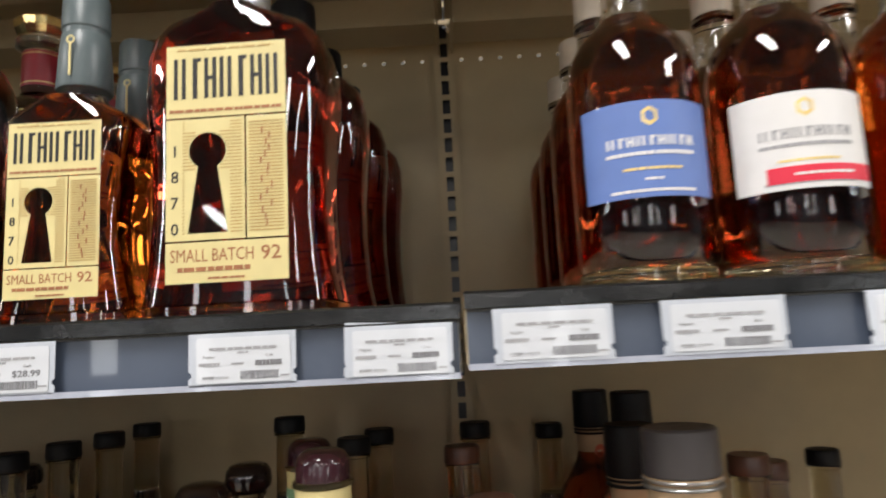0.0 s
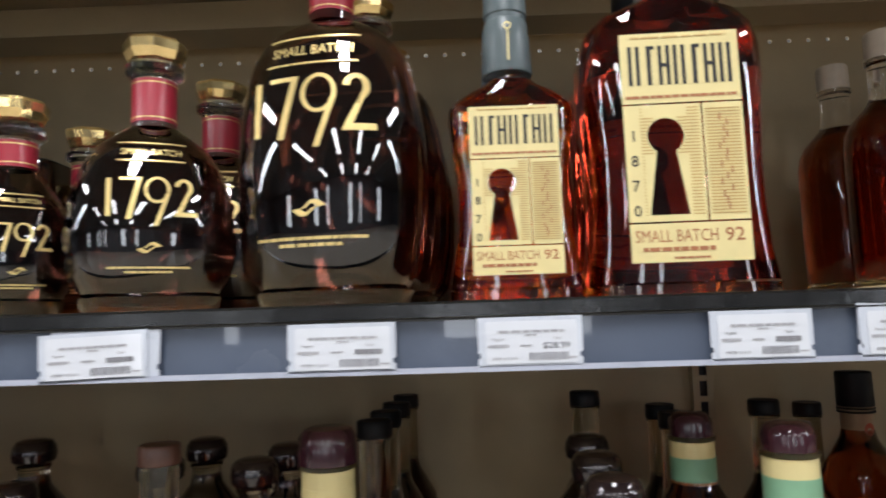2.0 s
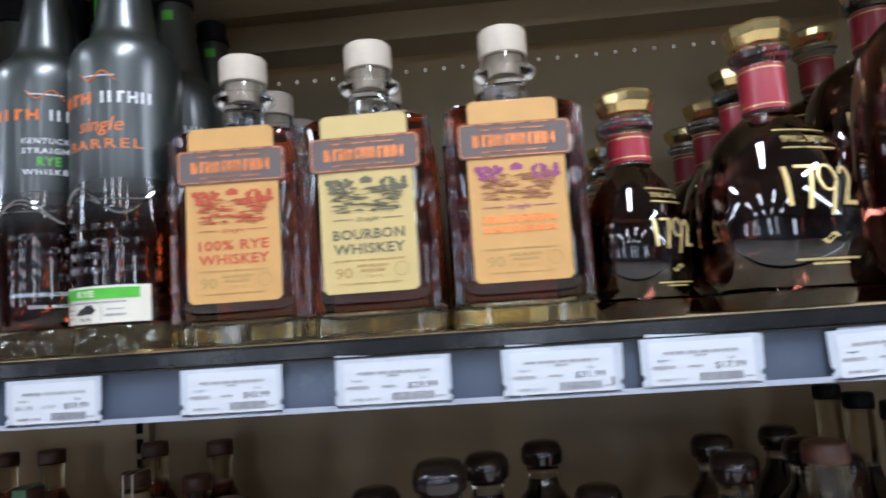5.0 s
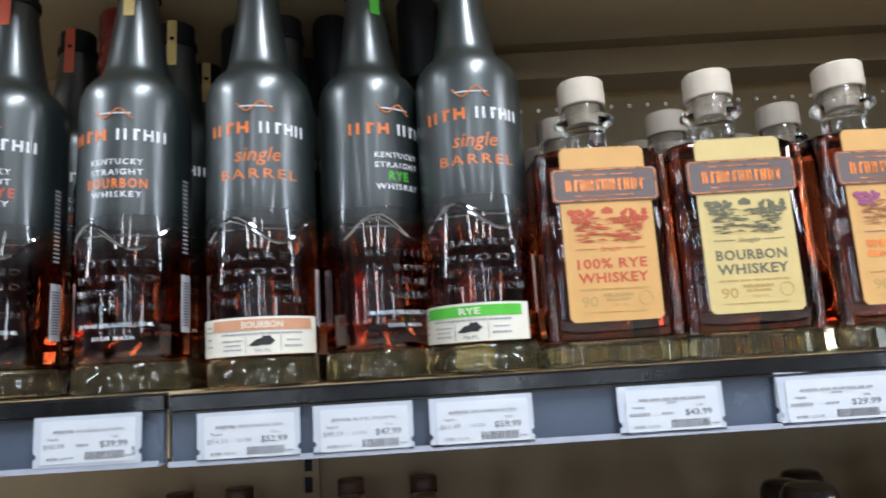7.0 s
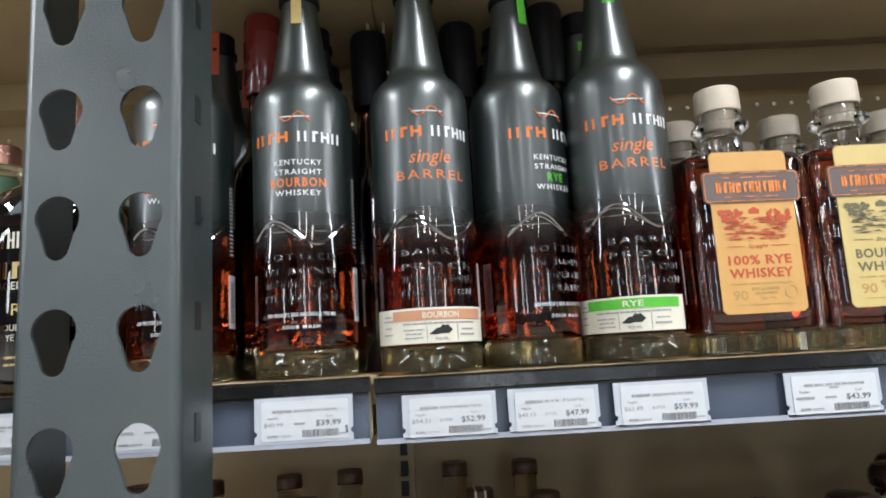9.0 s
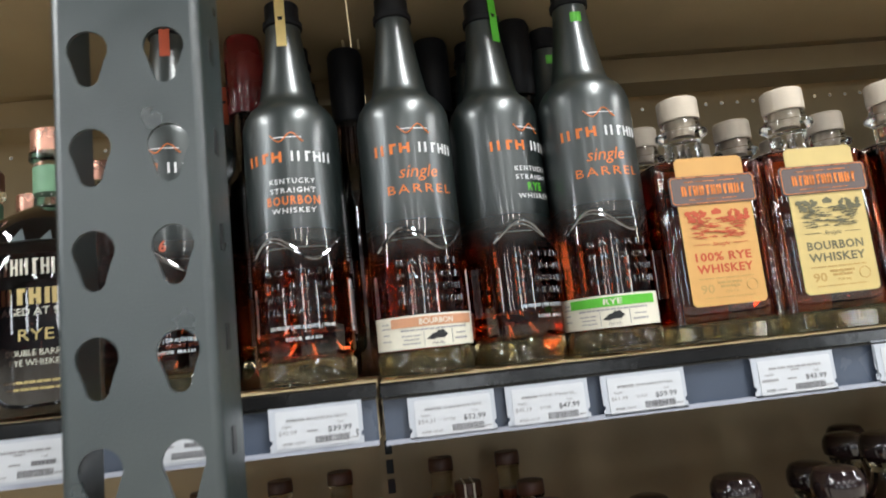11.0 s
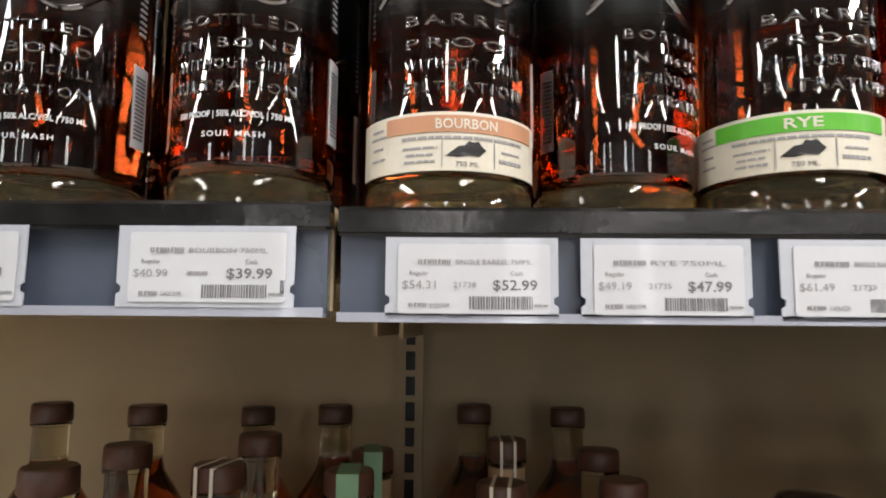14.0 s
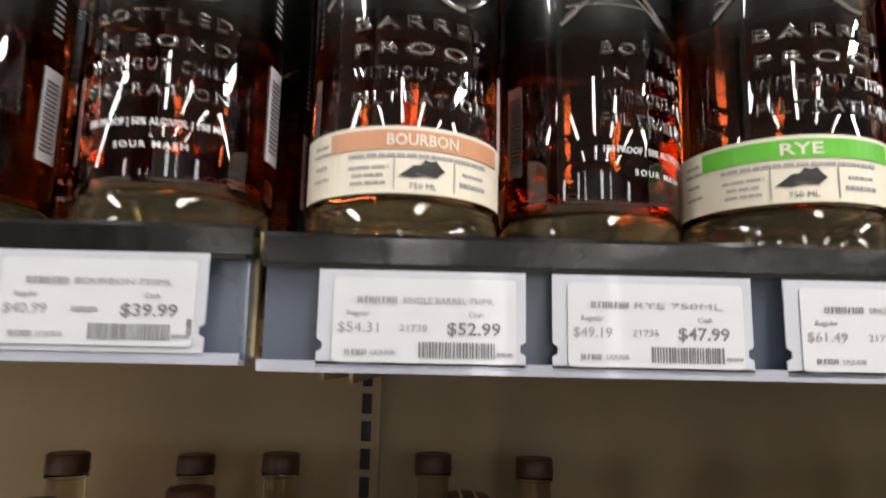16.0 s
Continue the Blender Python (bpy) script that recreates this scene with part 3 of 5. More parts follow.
def tall_bottle(m, label, accent, lines, strip=None, strip_word="", seal=None, turn=0.0):
    """A round bottle, painted black-green down to a clear amber foot, with a raised wave and raised lettering."""
    r = 0.0402
    b = thing("tall_bottle", m, label, "bottle", "tall painted bottles")
    part("body", loft([(0.0205, r * 0.93, r * 0.93, 2), (0.0222, r * 0.98, r * 0.98, 2)] + [(z, r, r, 2) for z in (0.026, 0.06, 0.1, 0.14, 0.18, 0.211)] + [(0.2185, r * 0.985, r * 0.985, 2), (0.2255, r * 0.93, r * 0.93, 2), (0.2315, r * 0.83, r * 0.83, 2), (0.2355, r * 0.72, r * 0.72, 2), (0.239, r * 0.645, r * 0.645, 2), (0.2445, r * 0.595, r * 0.595, 2), (0.262, r * 0.52, r * 0.52, 2), (0.285, r * 0.44, r * 0.44, 2), (0.303, r * 0.385, r * 0.385, 2), (0.310, r * 0.375, r * 0.375, 2)], 48), FADE, b)
    part("foot", spin([(r * 0.93, 0), (r * 0.985, 0.0018), (r * 0.992, 0.0172), (r * 0.94, 0.0202)], 48), FOOT, b, "thick clear glass foot")
    part("raised_wave", wave(0.084, 0.0190, 0.1085, r + 0.0002, 1.3, 0.0013, -0.88), RAISED, b)
    part("raised_wave", wave(0.080, 0.0150, 0.1075, r + 0.0002, 1.22, 0.0008, -0.45), RAISED, b)
    part("raised_line", tube([((r + 0.0002) * math.sin(a), -(r + 0.0002) * math.cos(a), 0.1090) for a in (radians(-56 + 112 * k / 16) for k in range(17))], 0.0006, 6), RAISED, b)
    for word, z in zip(lines, (0.0895, 0.0788, 0.0690, 0.0590)):
        part("raised_lettering", wrapped(words(word, 0.0048, 0.056, relief=0.0016), r, 0.002, z), RAISED, b)
    # printed marks
    part("emblem_wave", wave(0.027, 0.0072, 0.1990, r + 0.0004, 1.35, 0.0005, 2.4, 24), ORANGE, b)
    part("emblem_line", wrapped(sheet(0.024, 0.0008, nx=6), r + 0.0002, 0.0, 0.1990), WHITE, b)
    part("maker_mark", wrapped(strokes(0.033, 0.0085, 3, 0.2), r, -0.020, 0.1830), ORANGE, b)
    part("maker_mark", wrapped(strokes(0.036, 0.0085, 4, 0.2), r, 0.0195, 0.1830), WHITE, b)
    if strip:
        part("script", wrapped(words("single", 0.0105, 0.033, shear=0.25), r, 0.001, 0.1635), ORANGE, b)
        part("lettering", wrapped(words("BARREL", 0.0072, 0.056, space=1.25), r, 0.002, 0.1490), ORANGE, b)
        lab = part("strip_label", wrapped(sheet(0.104, 0.0258, nx=32), r + 0.0002, turn, 0.0347), IVORY, b, "ivory paper strip label")
        off = 0.007 + turn
        part("colour_bar", wrapped(sheet(0.076, 0.0074, nx=22), r + 0.0007, off, 0.0423), strip, lab)
        part("strip_word", wrapped(words(strip_word, 0.0044, 0.028 if len(strip_word) > 4 else 0.015, bold=0.015), r + 0.0012, off, 0.0423), IVORY, lab)
        part("small_print", wrapped(bars(0.060, [(0.0362, 0.0013, 0.98)], breaks=14), r + 0.0007, off), PALE_INK, lab)
        part("small_print", wrapped(bars(0.016, [(0.0318, 0.0010, 1.0), (0.0288, 0.0010, 0.8), (0.0258, 0.0010, 0.9)], breaks=3), r + 0.0007, off - 0.021), PALE_INK, lab)
        part("small_print", wrapped(bars(0.014, [(0.0312, 0.0010, 0.8), (0.0272, 0.0016, 1.0)], breaks=3, seed=4), r + 0.0007, off + 0.022), PALE_INK, lab)
        for lx in (-0.011, 0.0125):
            part("divider", wrapped(sheet(0.0004, 0.0115), r + 0.0007, off + lx, 0.0292), PALE_INK, lab)
        state = [(-0.0095, -0.0030), (-0.006, -0.0004), (-0.004, 0.0012), (-0.0012, 0.0016), (0.0006, 0.0036), (0.0024, 0.0030), (0.0048, 0.0036), (0.0068, 0.0012), (0.0085, -0.0002), (0.0052, -0.0030), (0.0, -0.0028), (-0.004, -0.0036)]
        part("state_outline", wrapped(flat([state], 0.0004), r + 0.0008, off, 0.0312, cuts=4), BLACK, lab, smooth=False)
        part("volume", wrapped(words("750 ML", 0.0022, 0.0105), r + 0.0008, off, 0.0247), INK, lab)
        part("margin_print", wrapped(bars(0.011, [(0.0423, 0.001, 0.8), (0.039, 0.001, 1.0), (0.034, 0.001, 0.7), (0.029, 0.001, 0.9)], breaks=2), r + 0.0007, -0.037 + turn), PALE_INK, lab)
    else:
        for word, z, h, w, mat in (("KENTUCKY", 0.1628, 0.0042, 0.037, WHITE), ("STRAIGHT", 0.1552, 0.0042, 0.037, WHITE), (accent[0], 0.1470, 0.0068, 0.043 if len(accent[0]) > 4 else 0.016, accent[1]), ("WHISKEY", 0.1388, 0.0042, 0.036, WHITE)):
            part("lettering", wrapped(words(word, h, w, bold=0.02 if h > 0.006 else 0.01, space=1.25), r, 0.002, z), mat, b)
        if len(accent) > 2:
            part("lettering", wrapped(words(accent[2], 0.0085, bold=0.02), r, -0.004, 0.1200), accent[1], b)
        part("proof_line", wrapped(words("100 PROOF | 50% ALC/VOL | 750 ML", 0.0027, 0.054, bold=0.012), r, 0.002, 0.0465), WHITE, b)
        part("proof_line", wrapped(words("SOUR MASH", 0.0025, 0.028, bold=0.01, space=1.3), r, 0.002, 0.0375), WHITE, b)
    # side label with its bar code
    side = part("side_label", wrapped(sheet(0.012, 0.042, nx=3), r + 0.0002, 0.058, 0.062), PAPER, b, "white side label with a bar code")
    part("barcode", wrapped(stripes(0.008, 0.045, 0.078, 16, 0.0011), r + 0.0007, 0.058), INK, side)
    if not strip:
        part("side_print", wrapped(bars(0.006, [(0.10 + 0.0032 * k, 0.0014, 1.0) for k in range(18)], breaks=3), r + 0.0002, 0.057), PALE_INK, b)
    # stopper and neck seal
    part("collar", spin([(0.0150, 0.3095), (0.0172, 0.3105), (0.0172, 0.3150), (0.0150, 0.3160)]), BLACKCAP, b)
    part("stopper", spin([(0.0142, 0.3155), (0.0150, 0.3165), (0.0150, 0.3310), (0.0138, 0.3325)]), BLACKCAP, b)
    if strip is GREEN:
        part("neck_mark", wrapped(sheet(0.010, 0.0090, nx=4), 0.0166, 0, 0.296), GREEN, b, "small green neck mark")
    if seal:
        s = bmesh.new()
        box(s, -0.0042, 0.0042, -0.0004, 0, -0.022, 0.022)
        for v in s.verts:
            k = (v.co.z + 0.022) / 0.044
            v.co.y -= 0.0160 + 0.0016 * (1 - k)
            v.co.z += 0.3095
        part("neck_seal", s, seal, b, "paper seal strip hanging on the neck", smooth=False)
    return b


BOND = ("BOTTLED", "IN BOND", "WITHOUT CHILL", "FILTRATION")
PROOF = ("BARREL", "PROOF", "WITHOUT CHILL", "FILTRATION")
tb = tall_bottle(pose(-0.0565, 0.083, SHELF + 0.0018, 0, 0, 1), "tall amber bottle with fading black paint and orange print", ("BOURBON", ORANGE), BOND, seal=GOLD)
tb_red = tall_bottle(pose(-0.1560, 0.087, SHELF + 0.0018, 0, 0, 4), "tall amber bottle with fading black paint and red print", ("RED RYE", REDINK, "6"), BOND, seal=REDINK)
tb_single = tall_bottle(pose(0.0405, 0.080, SHELF + 0.0003, 0, 0, 9), "tall amber bottle with a peach strip label", ("", ORANGE), PROOF, strip=PEACH, strip_word="BOURBON", turn=-0.0045)
tb_rye = tall_bottle(pose(0.1235, 0.096, SHELF + 0.0003, 0, 0, 32), "tall amber bottle with green print, set slightly back", ("RYE", GREEN), BOND, seal=GREEN)
tb_green = tall_bottle(pose(0.2015, 0.076, SHELF + 0.0003, 0, 0, 0), "tall amber bottle with a green strip label", ("", ORANGE), PROOF, strip=GREEN, strip_word="RYE", turn=-0.0185)
for src, x, y0, dx in ((tb, -0.0565, 0.083, -0.002), (tb_red, -0.156, 0.087, 0.003), (tb_single, 0.0405, 0.080, 0.002), (tb_rye, 0.1235, 0.096, 0.0), (tb_green, 0.2015, 0.076, -0.002)):
    for k in range(1, 4):
        copy_thing(src, pose(x + dx * k, y0 + 0.088 * k, src.location.z, 0, 0, 11 * k - 8))


# ---- square bottles with ochre labels ----
def square_bottle(m, label, paper, ink, plate_ink, lines):
    b = thing("square_bottle", m, label, "bottle", "square bottles")
    hw, hd = 0.0485, 0.0365
    part("body", loft([(0.0180, hw * 0.90, hd * 0.88, 7), (0.0205, hw * 0.95, hd * 0.93, 7), (0.034, hw * 0.965, hd * 0.955, 7), (0.148, hw * 0.975, hd * 0.965, 7), (0.1535, hw * 0.95, hd * 0.93, 7), (0.1555, hw * 0.88, hd * 0.85, 6)], 56), DEEP, b)
    part("foot", loft([(0.0, hw * 0.95, hd * 0.94, 8), (0.0015, hw * 0.99, hd * 0.985, 8), (0.0145, hw * 0.99, hd * 0.985, 8), (0.0177, hw * 0.92, hd * 0.90, 8)], 56), FOOT, b, "thick clear glass foot")
    for sx in (-1, 1):
        part("glass_corner", moved(loft([(0.018, 0.0032, 0.0032, 2.5), (0.150, 0.0032, 0.0032, 2.5)], 12), sx * (hw - 0.0045), -hd + 0.0045), NECK, b)
    part("shoulder", loft([(0.1556, hw * 0.9, hd * 0.88, 6), (0.1575, hw * 0.84, hd * 0.80, 6), (0.1590, 0.022, 0.022, 2.6), (0.1600, 0.0172, 0.0172, 2), (0.1640, 0.0160, 0.0160, 2), (0.1800, 0.0160, 0.0160, 2), (0.1830, 0.0205, 0.0205, 2), (0.1850, 0.0228, 0.0228, 2), (0.1880, 0.0228, 0.0228, 2), (0.1900, 0.0195, 0.0195, 2), (0.1950, 0.0172, 0.0172, 2), (0.1985, 0.0165, 0.0165, 2)], 40), NECK, b, "clear glass shoulder, neck and collar")
    part("stopper", spin([(0.0162, 0.1986), (0.0178, 0.1992), (0.0182, 0.2030), (0.0180, 0.2176), (0.0168, 0.2190)]), CORK, b, "pale wooden stopper")
    part("cork", spin([(0.0095, 0.187), (0.0095, 0.1984)]), CORK, b)
    f = -hd + 0.0006
    c, w, z0, z1 = 0.0030, 0.0332, 0.0275, 0.1530

    def chamfered(w, z0, z1, c):
        return [(-w + c, z0), (w - c, z0), (w, z0 + c), (w, z1 - c), (w - c, z1), (-w + c, z1), (-w, z1 - c), (-w, z0 + c)]

    lab = part("front_label", moved(flat([chamfered(w, z0, 0.1330, c)], 0.0006), 0, f), paper, b, "embossed paper front label", smooth=False)
    part("top_label", moved(flat([chamfered(w - 0.0025, 0.128, z1, c)], 0.0006), 0, f + 0.0002), paper, lab, smooth=False)
    plate = part("name_plate", moved(flat([chamfered(0.0385, 0.1125, 0.1370, 0.0022)], 0.0012), 0, f - 0.0006), TAUPE, b, "taupe name plate with a copper rim", smooth=False)
    part("plate_rim", moved(flat([chamfered(0.0376, 0.1133, 0.1362, 0.0020), chamfered(0.0371, 0.1138, 0.1357, 0.0018)], 0.0006), 0, f - 0.0013), plate_ink, plate, smooth=False)
    lab.location.z = plate.location.z = 0.003
    part("maker_mark", moved(strokes(0.058, 0.0085, 11, 0.30), 0, f - 0.0013, 0.1245), plate_ink, plate)
    part("flourish", moved(bars(0.050, [(0.1322, 0.0006, 1.0), (0.1168, 0.0006, 0.9)], breaks=3), 0, f - 0.0013), plate_ink, plate)
    # the engraved landscape: two clumps of trees, fields and a house
    g = f - 0.0004
    for sx, seed in ((-1, 3), (1, 8)):
        rnd = random.Random(seed)
        trees = bmesh.new()
        for k in range(22):
            cx, cz, rr = sx * rnd.uniform(0.010, 0.0275), rnd.uniform(0.0975, 0.1065), rnd.uniform(0.0010, 0.0028)
            ring = [trees.verts.new((cx + rr * (1 + 0.2 * math.sin(5 * a + k)) * math.cos(a), g - 0.0001 * k / 3, cz + rr * 0.8 * math.sin(a))) for a in (2 * math.pi * i / 9 for i in range(9))]
            trees.faces.new(ring)
        part("engraved_tree", trees, ink, lab, smooth=False)
    rnd = random.Random(5)
    land = bmesh.new()
    for k in range(95):
        x, z, ww = rnd.uniform(-0.024, 0.024), rnd.uniform(0.0835, 0.1005), rnd.uniform(0.004, 0.014)
        x = max(-0.026 + ww / 2, min(0.026 - ww / 2, x))
        q = [(x - ww / 2, z), (x, z - 0.0003), (x + ww / 2, z + rnd.uniform(-0.001, 0.001)), (x, z + rnd.uniform(0.0005, 0.0011))]
        land.faces.new([land.verts.new((a, g - 0.00005 * k / 4, c)) for a, c in q])
    part("engraved_field", land, OLIVE if paper is YELLOW else BROWNINK if ink is PURPLE else ink, lab, smooth=False)
    house = [(-0.004, 0.1035), (0.004, 0.1035), (0.0045, 0.1065), (0.0, 0.1090), (-0.0045, 0.1065)]
    part("engraved_house", moved(flat([house], 0.0002), 0, g), ink, lab, smooth=False)
    part("script", moved(words("Straight", 0.0034, 0.016, shear=0.4), 0, g, 0.0785), ink, lab)
    for sx in (-1, 1):
        part("rule", moved(sheet(0.014, 0.0004), sx * 0.0175, g, 0.0785), ink, lab, smooth=False)
    if lines:
        for word, z, h in zip(lines, (0.0680, 0.0580), (0.0068, 0.0068)):
            part("lettering", moved(words(word, h, 0.050, bold=0.026, space=1.08), 0, g, z), ink, lab)
    else:
        part("foil_mark", moved(bars(0.050, [(0.0700, 0.0050, 1.0), (0.0630, 0.0040, 1.0)], breaks=9), 0, g), COPPER, lab)
    part("proof", moved(words("90", 0.0072, 0.012, bold=0.015), -0.0185, g, 0.0415), RULE, lab)
    part("small_print", moved(bars(0.022, [(0.0460, 0.0018, 1.0), (0.0428, 0.0018, 0.8)], breaks=5), 0.002, g), RULE, lab)
    part("small_print", moved(words("750 ML", 0.0022, 0.013), 0.003, g, 0.0385), RULE, lab)
    part("small_print", moved(bars(0.05, [(0.0500, 0.0009, 1.0), (0.0340, 0.0007, 0.9)], breaks=6), 0, g), RULE, lab)
    part("seal", moved(flat([[(0.0050 * math.cos(a), 0.0050 * math.sin(a)) for a in (2 * math.pi * k / 20 for k in range(20))], [(0.0044 * math.cos(a), 0.0044 * math.sin(a)) for a in (2 * math.pi * k / 20 for k in range(20))]], 0.0003), 0.0215, g, 0.0425), RULE, lab, smooth=False)
    return b


sq_a = square_bottle(pose(0.2915, 0.0835, SHELF, 0, 0, 3), "square bottle of dark amber spirit, ochre label with red print", OCHRE, REDINK, COPPER, ("100% RYE", "WHISKEY"))
sq_b = square_bottle(pose(0.3905, 0.0805, SHELF, 0, 0, 0), "square bottle of dark amber spirit, straw label with olive print", YELLOW, OLIVE, COPPER, ("BOURBON", "WHISKEY"))
sq_c = square_bottle(pose(0.4930, 0.0780, SHELF, 0, 0, 3), "square bottle of dark amber spirit, ochre label with plum print", OCHRE, PURPLE, COPPER, None)
for src, x, y0, k1 in ((sq_a, 0.289, 0.0835, 4), (sq_b, 0.388, 0.0805, 4), (sq_c, 0.489, 0.0780, 3)):
    for k in range(1, k1):
        copy_thing(src, pose(x - 0.002 * k, y0 + 0.084 * k, SHELF, 0, 0, 2 * k - 3))


# ---- oval decanters with gold print ----
def gold_figures(size, bodies, y_of, parent):
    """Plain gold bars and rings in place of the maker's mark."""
    s = size
    bar = [(-0.50 * s, -0.34 * s), (-0.445 * s, -0.34 * s), (-0.445 * s, 0.36 * s), (-0.51 * s, 0.36 * s)]
    slant = [(-0.25 * s, -0.40 * s), (-0.185 * s, -0.40 * s), (-0.055 * s, 0.38 * s), (-0.34 * s, 0.38 * s), (-0.34 * s, 0.325 * s), (-0.125 * s, 0.325 * s)]
    ring_o = [(0.14 * s + 0.17 * s * math.cos(a), 0.15 * s + 0.25 * s * math.sin(a)) for a in (2 * math.pi * k / 28 for k in range(28))]
    ring_i = [(0.14 * s + 0.125 * s * math.cos(a), 0.15 * s + 0.205 * s * math.sin(a)) for a in (2 * math.pi * k / 28 for k in range(28))]
    tail = [(0.10 * s, -0.52 * s), (0.155 * s, -0.52 * s), (0.31 * s, 0.10 * s), (0.25 * s, 0.08 * s)]
    hook = [(0.48 * s + 0.12 * s * math.cos(a), 0.20 * s + 0.18 * s * math.sin(a)) for a in (radians(170 - 220 * k / 14) for k in range(15))]
    hook += [(0.46 * s, -0.26 * s), (0.66 * s, -0.26 * s), (0.66 * s, -0.34 * s), (0.36 * s, -0.34 * s)]
    hook += [(0.48 * s + 0.06 * s * math.cos(a), 0.20 * s + 0.12 * s * math.sin(a)) for a in (radians(-35 + 205 * k / 12) for k in range(13))]
    for loops in ([bar], [slant], [ring_o, ring_i], [tail], [hook]):
        part("gold_figure", bodies(flat([[(x, 0.76 * z) for x, z in pts] for pts in loops], 0.0005)), GOLD, parent)


def decanter(m, label, h, rings, depth, neck_r, red, figure, fig_z, top_z, small_z, line_z, cap=True):
    """h: where the neck starts; rings: (z, half width); red: the red neck band from and to."""
    b = thing("decanter_bottle", m, label, "bottle", "oval decanter bottles")
    P = 2.35

    def width_at(z):
        for (za, wa), (zb, wb) in zip(rings, rings[1:]):
            if za <= z <= zb:
                return wa + (wb - wa) * (z - za) / (zb - za)
        return rings[-1][1]

    body = [(z, w * 0.985, w * 0.985 * depth, P) for z, w in rings if z >= 0.016]
    body = [(0.0125, width_at(0.0125) * 0.90, width_at(0.0125) * 0.9 * depth, P)] + body + [(h, neck_r * 1.05, neck_r * 1.05, 2)]
    part("body", loft(body, 56), DARK, b)
    part("foot", loft([(0, rings[0][1] * 0.94, rings[0][1] * 0.94 * depth, P), (0.002, rings[0][1], rings[0][1] * depth, P), (0.0120, width_at(0.012) * 0.985, width_at(0.012) * 0.985 * depth, P)], 56), AMBER, b, "thick glass foot glowing amber")
    part("neck", spin([(neck_r, h + 0.0002), (neck_r, red[1] + 0.001), (neck_r * 1.10, red[1] + 0.003), (neck_r * 1.36, red[1] + 0.006), (neck_r * 1.38, red[1] + 0.011), (neck_r * 1.15, red[1] + 0.0145)]), NECK, b)
    band = part("neck_band", spin([(neck_r + 0.0006, red[0]), (neck_r + 0.0006, red[1])]), REDBAND, b, "dark red paper neck band")
    for z in (red[0] + 0.003, red[1] - 0.003):
        part("gold_thread", spin([(neck_r + 0.0009, z - 0.0004), (neck_r + 0.0009, z + 0.0004)]), GOLD, band)
    if cap:
        z = red[1] + 0.0148
        cap_bm = bmesh.new()
        seg, rows = 16, ((1.02, 0.0), (1.22, 0.0018), (1.40, 0.0085), (1.46, 0.0150), (1.40, 0.0172), (1.20, 0.0186))
        loops = [[cap_bm.verts.new((neck_r * k * (1 + 0.035 * (-1) ** i) * math.cos(2 * math.pi * i / seg), neck_r * k * (1 + 0.035 * (-1) ** i) * math.sin(2 * math.pi * i / seg), z + dz)) for i in range(seg)] for k, dz in rows]
        for lo, hi in zip(loops, loops[1:]):
            for i in range(seg):
                cap_bm.faces.new((lo[i], lo[(i + 1) % seg], hi[(i + 1) % seg], hi[i]))
        cap_bm.faces.new(loops[0][::-1])
        cap_bm.faces.new(loops[-1])
        part("stopper", cap_bm, GOLDCAP, b, "faceted gold stopper", smooth=False)

    def laid(bm, dz=0.0):
        bmesh.ops.subdivide_edges(bm, edges=[e for e in bm.edges if e.calc_length() > 0.006], cuts=2)
        for v in bm.verts:
            z = v.co.z + dz
            w = width_at(z) * 0.985 + 0.0006
            a, d = w, w * depth
            x = max(-a * 0.98, min(a * 0.98, v.co.x))
            y = -d * (1 - (abs(x) / a) ** P) ** (1 / P)
            v.co = (x, y + v.co.y, z)
        return bm

    def laid_cut(bm, dz=0.0):
        bmesh.ops.subdivide_edges(bm, edges=[e for e in bm.edges if abs(e.verts[0].co.x - e.verts[1].co.x) > 0.005], cuts=4)
        return laid(bm, dz)

    gold_figures(figure, lambda bm: laid(moved(bm, -0.05 * figure), fig_z), None, b)
    part("lettering", laid(moved(words("SMALL BATCH", figure * 0.10, figure * 0.78)), top_z), GOLD, b)
    for dz in (-0.14, 0.14):
        part("gold_line", laid_cut(sheet(figure * 0.88, figure * 0.018, nx=8), top_z + dz * figure), GOLD, b)
    twist = [(-0.16, -0.02), (-0.06, 0.0), (0.02, 0.07), (0.08, 0.075), (0.16, 0.02), (0.06, 0.0), (-0.02, -0.07), (-0.08, -0.075)]
    part("emblem", laid(flat([[(x * figure, z * figure) for x, z in twist], [(x * figure * 0.5, z * figure * 0.5) for x, z in twist]], 0.0004), small_z), GOLD, b)
    part("gold_line", laid(bars(figure * 1.05, [(0, figure * 0.028, 1.0)], breaks=14), line_z), GOLD, b)
    part("gold_line", laid(bars(figure * 0.6, [(0, figure * 0.03, 1.0)], breaks=6), line_z - figure * 0.06), GOLD, b)
    return b


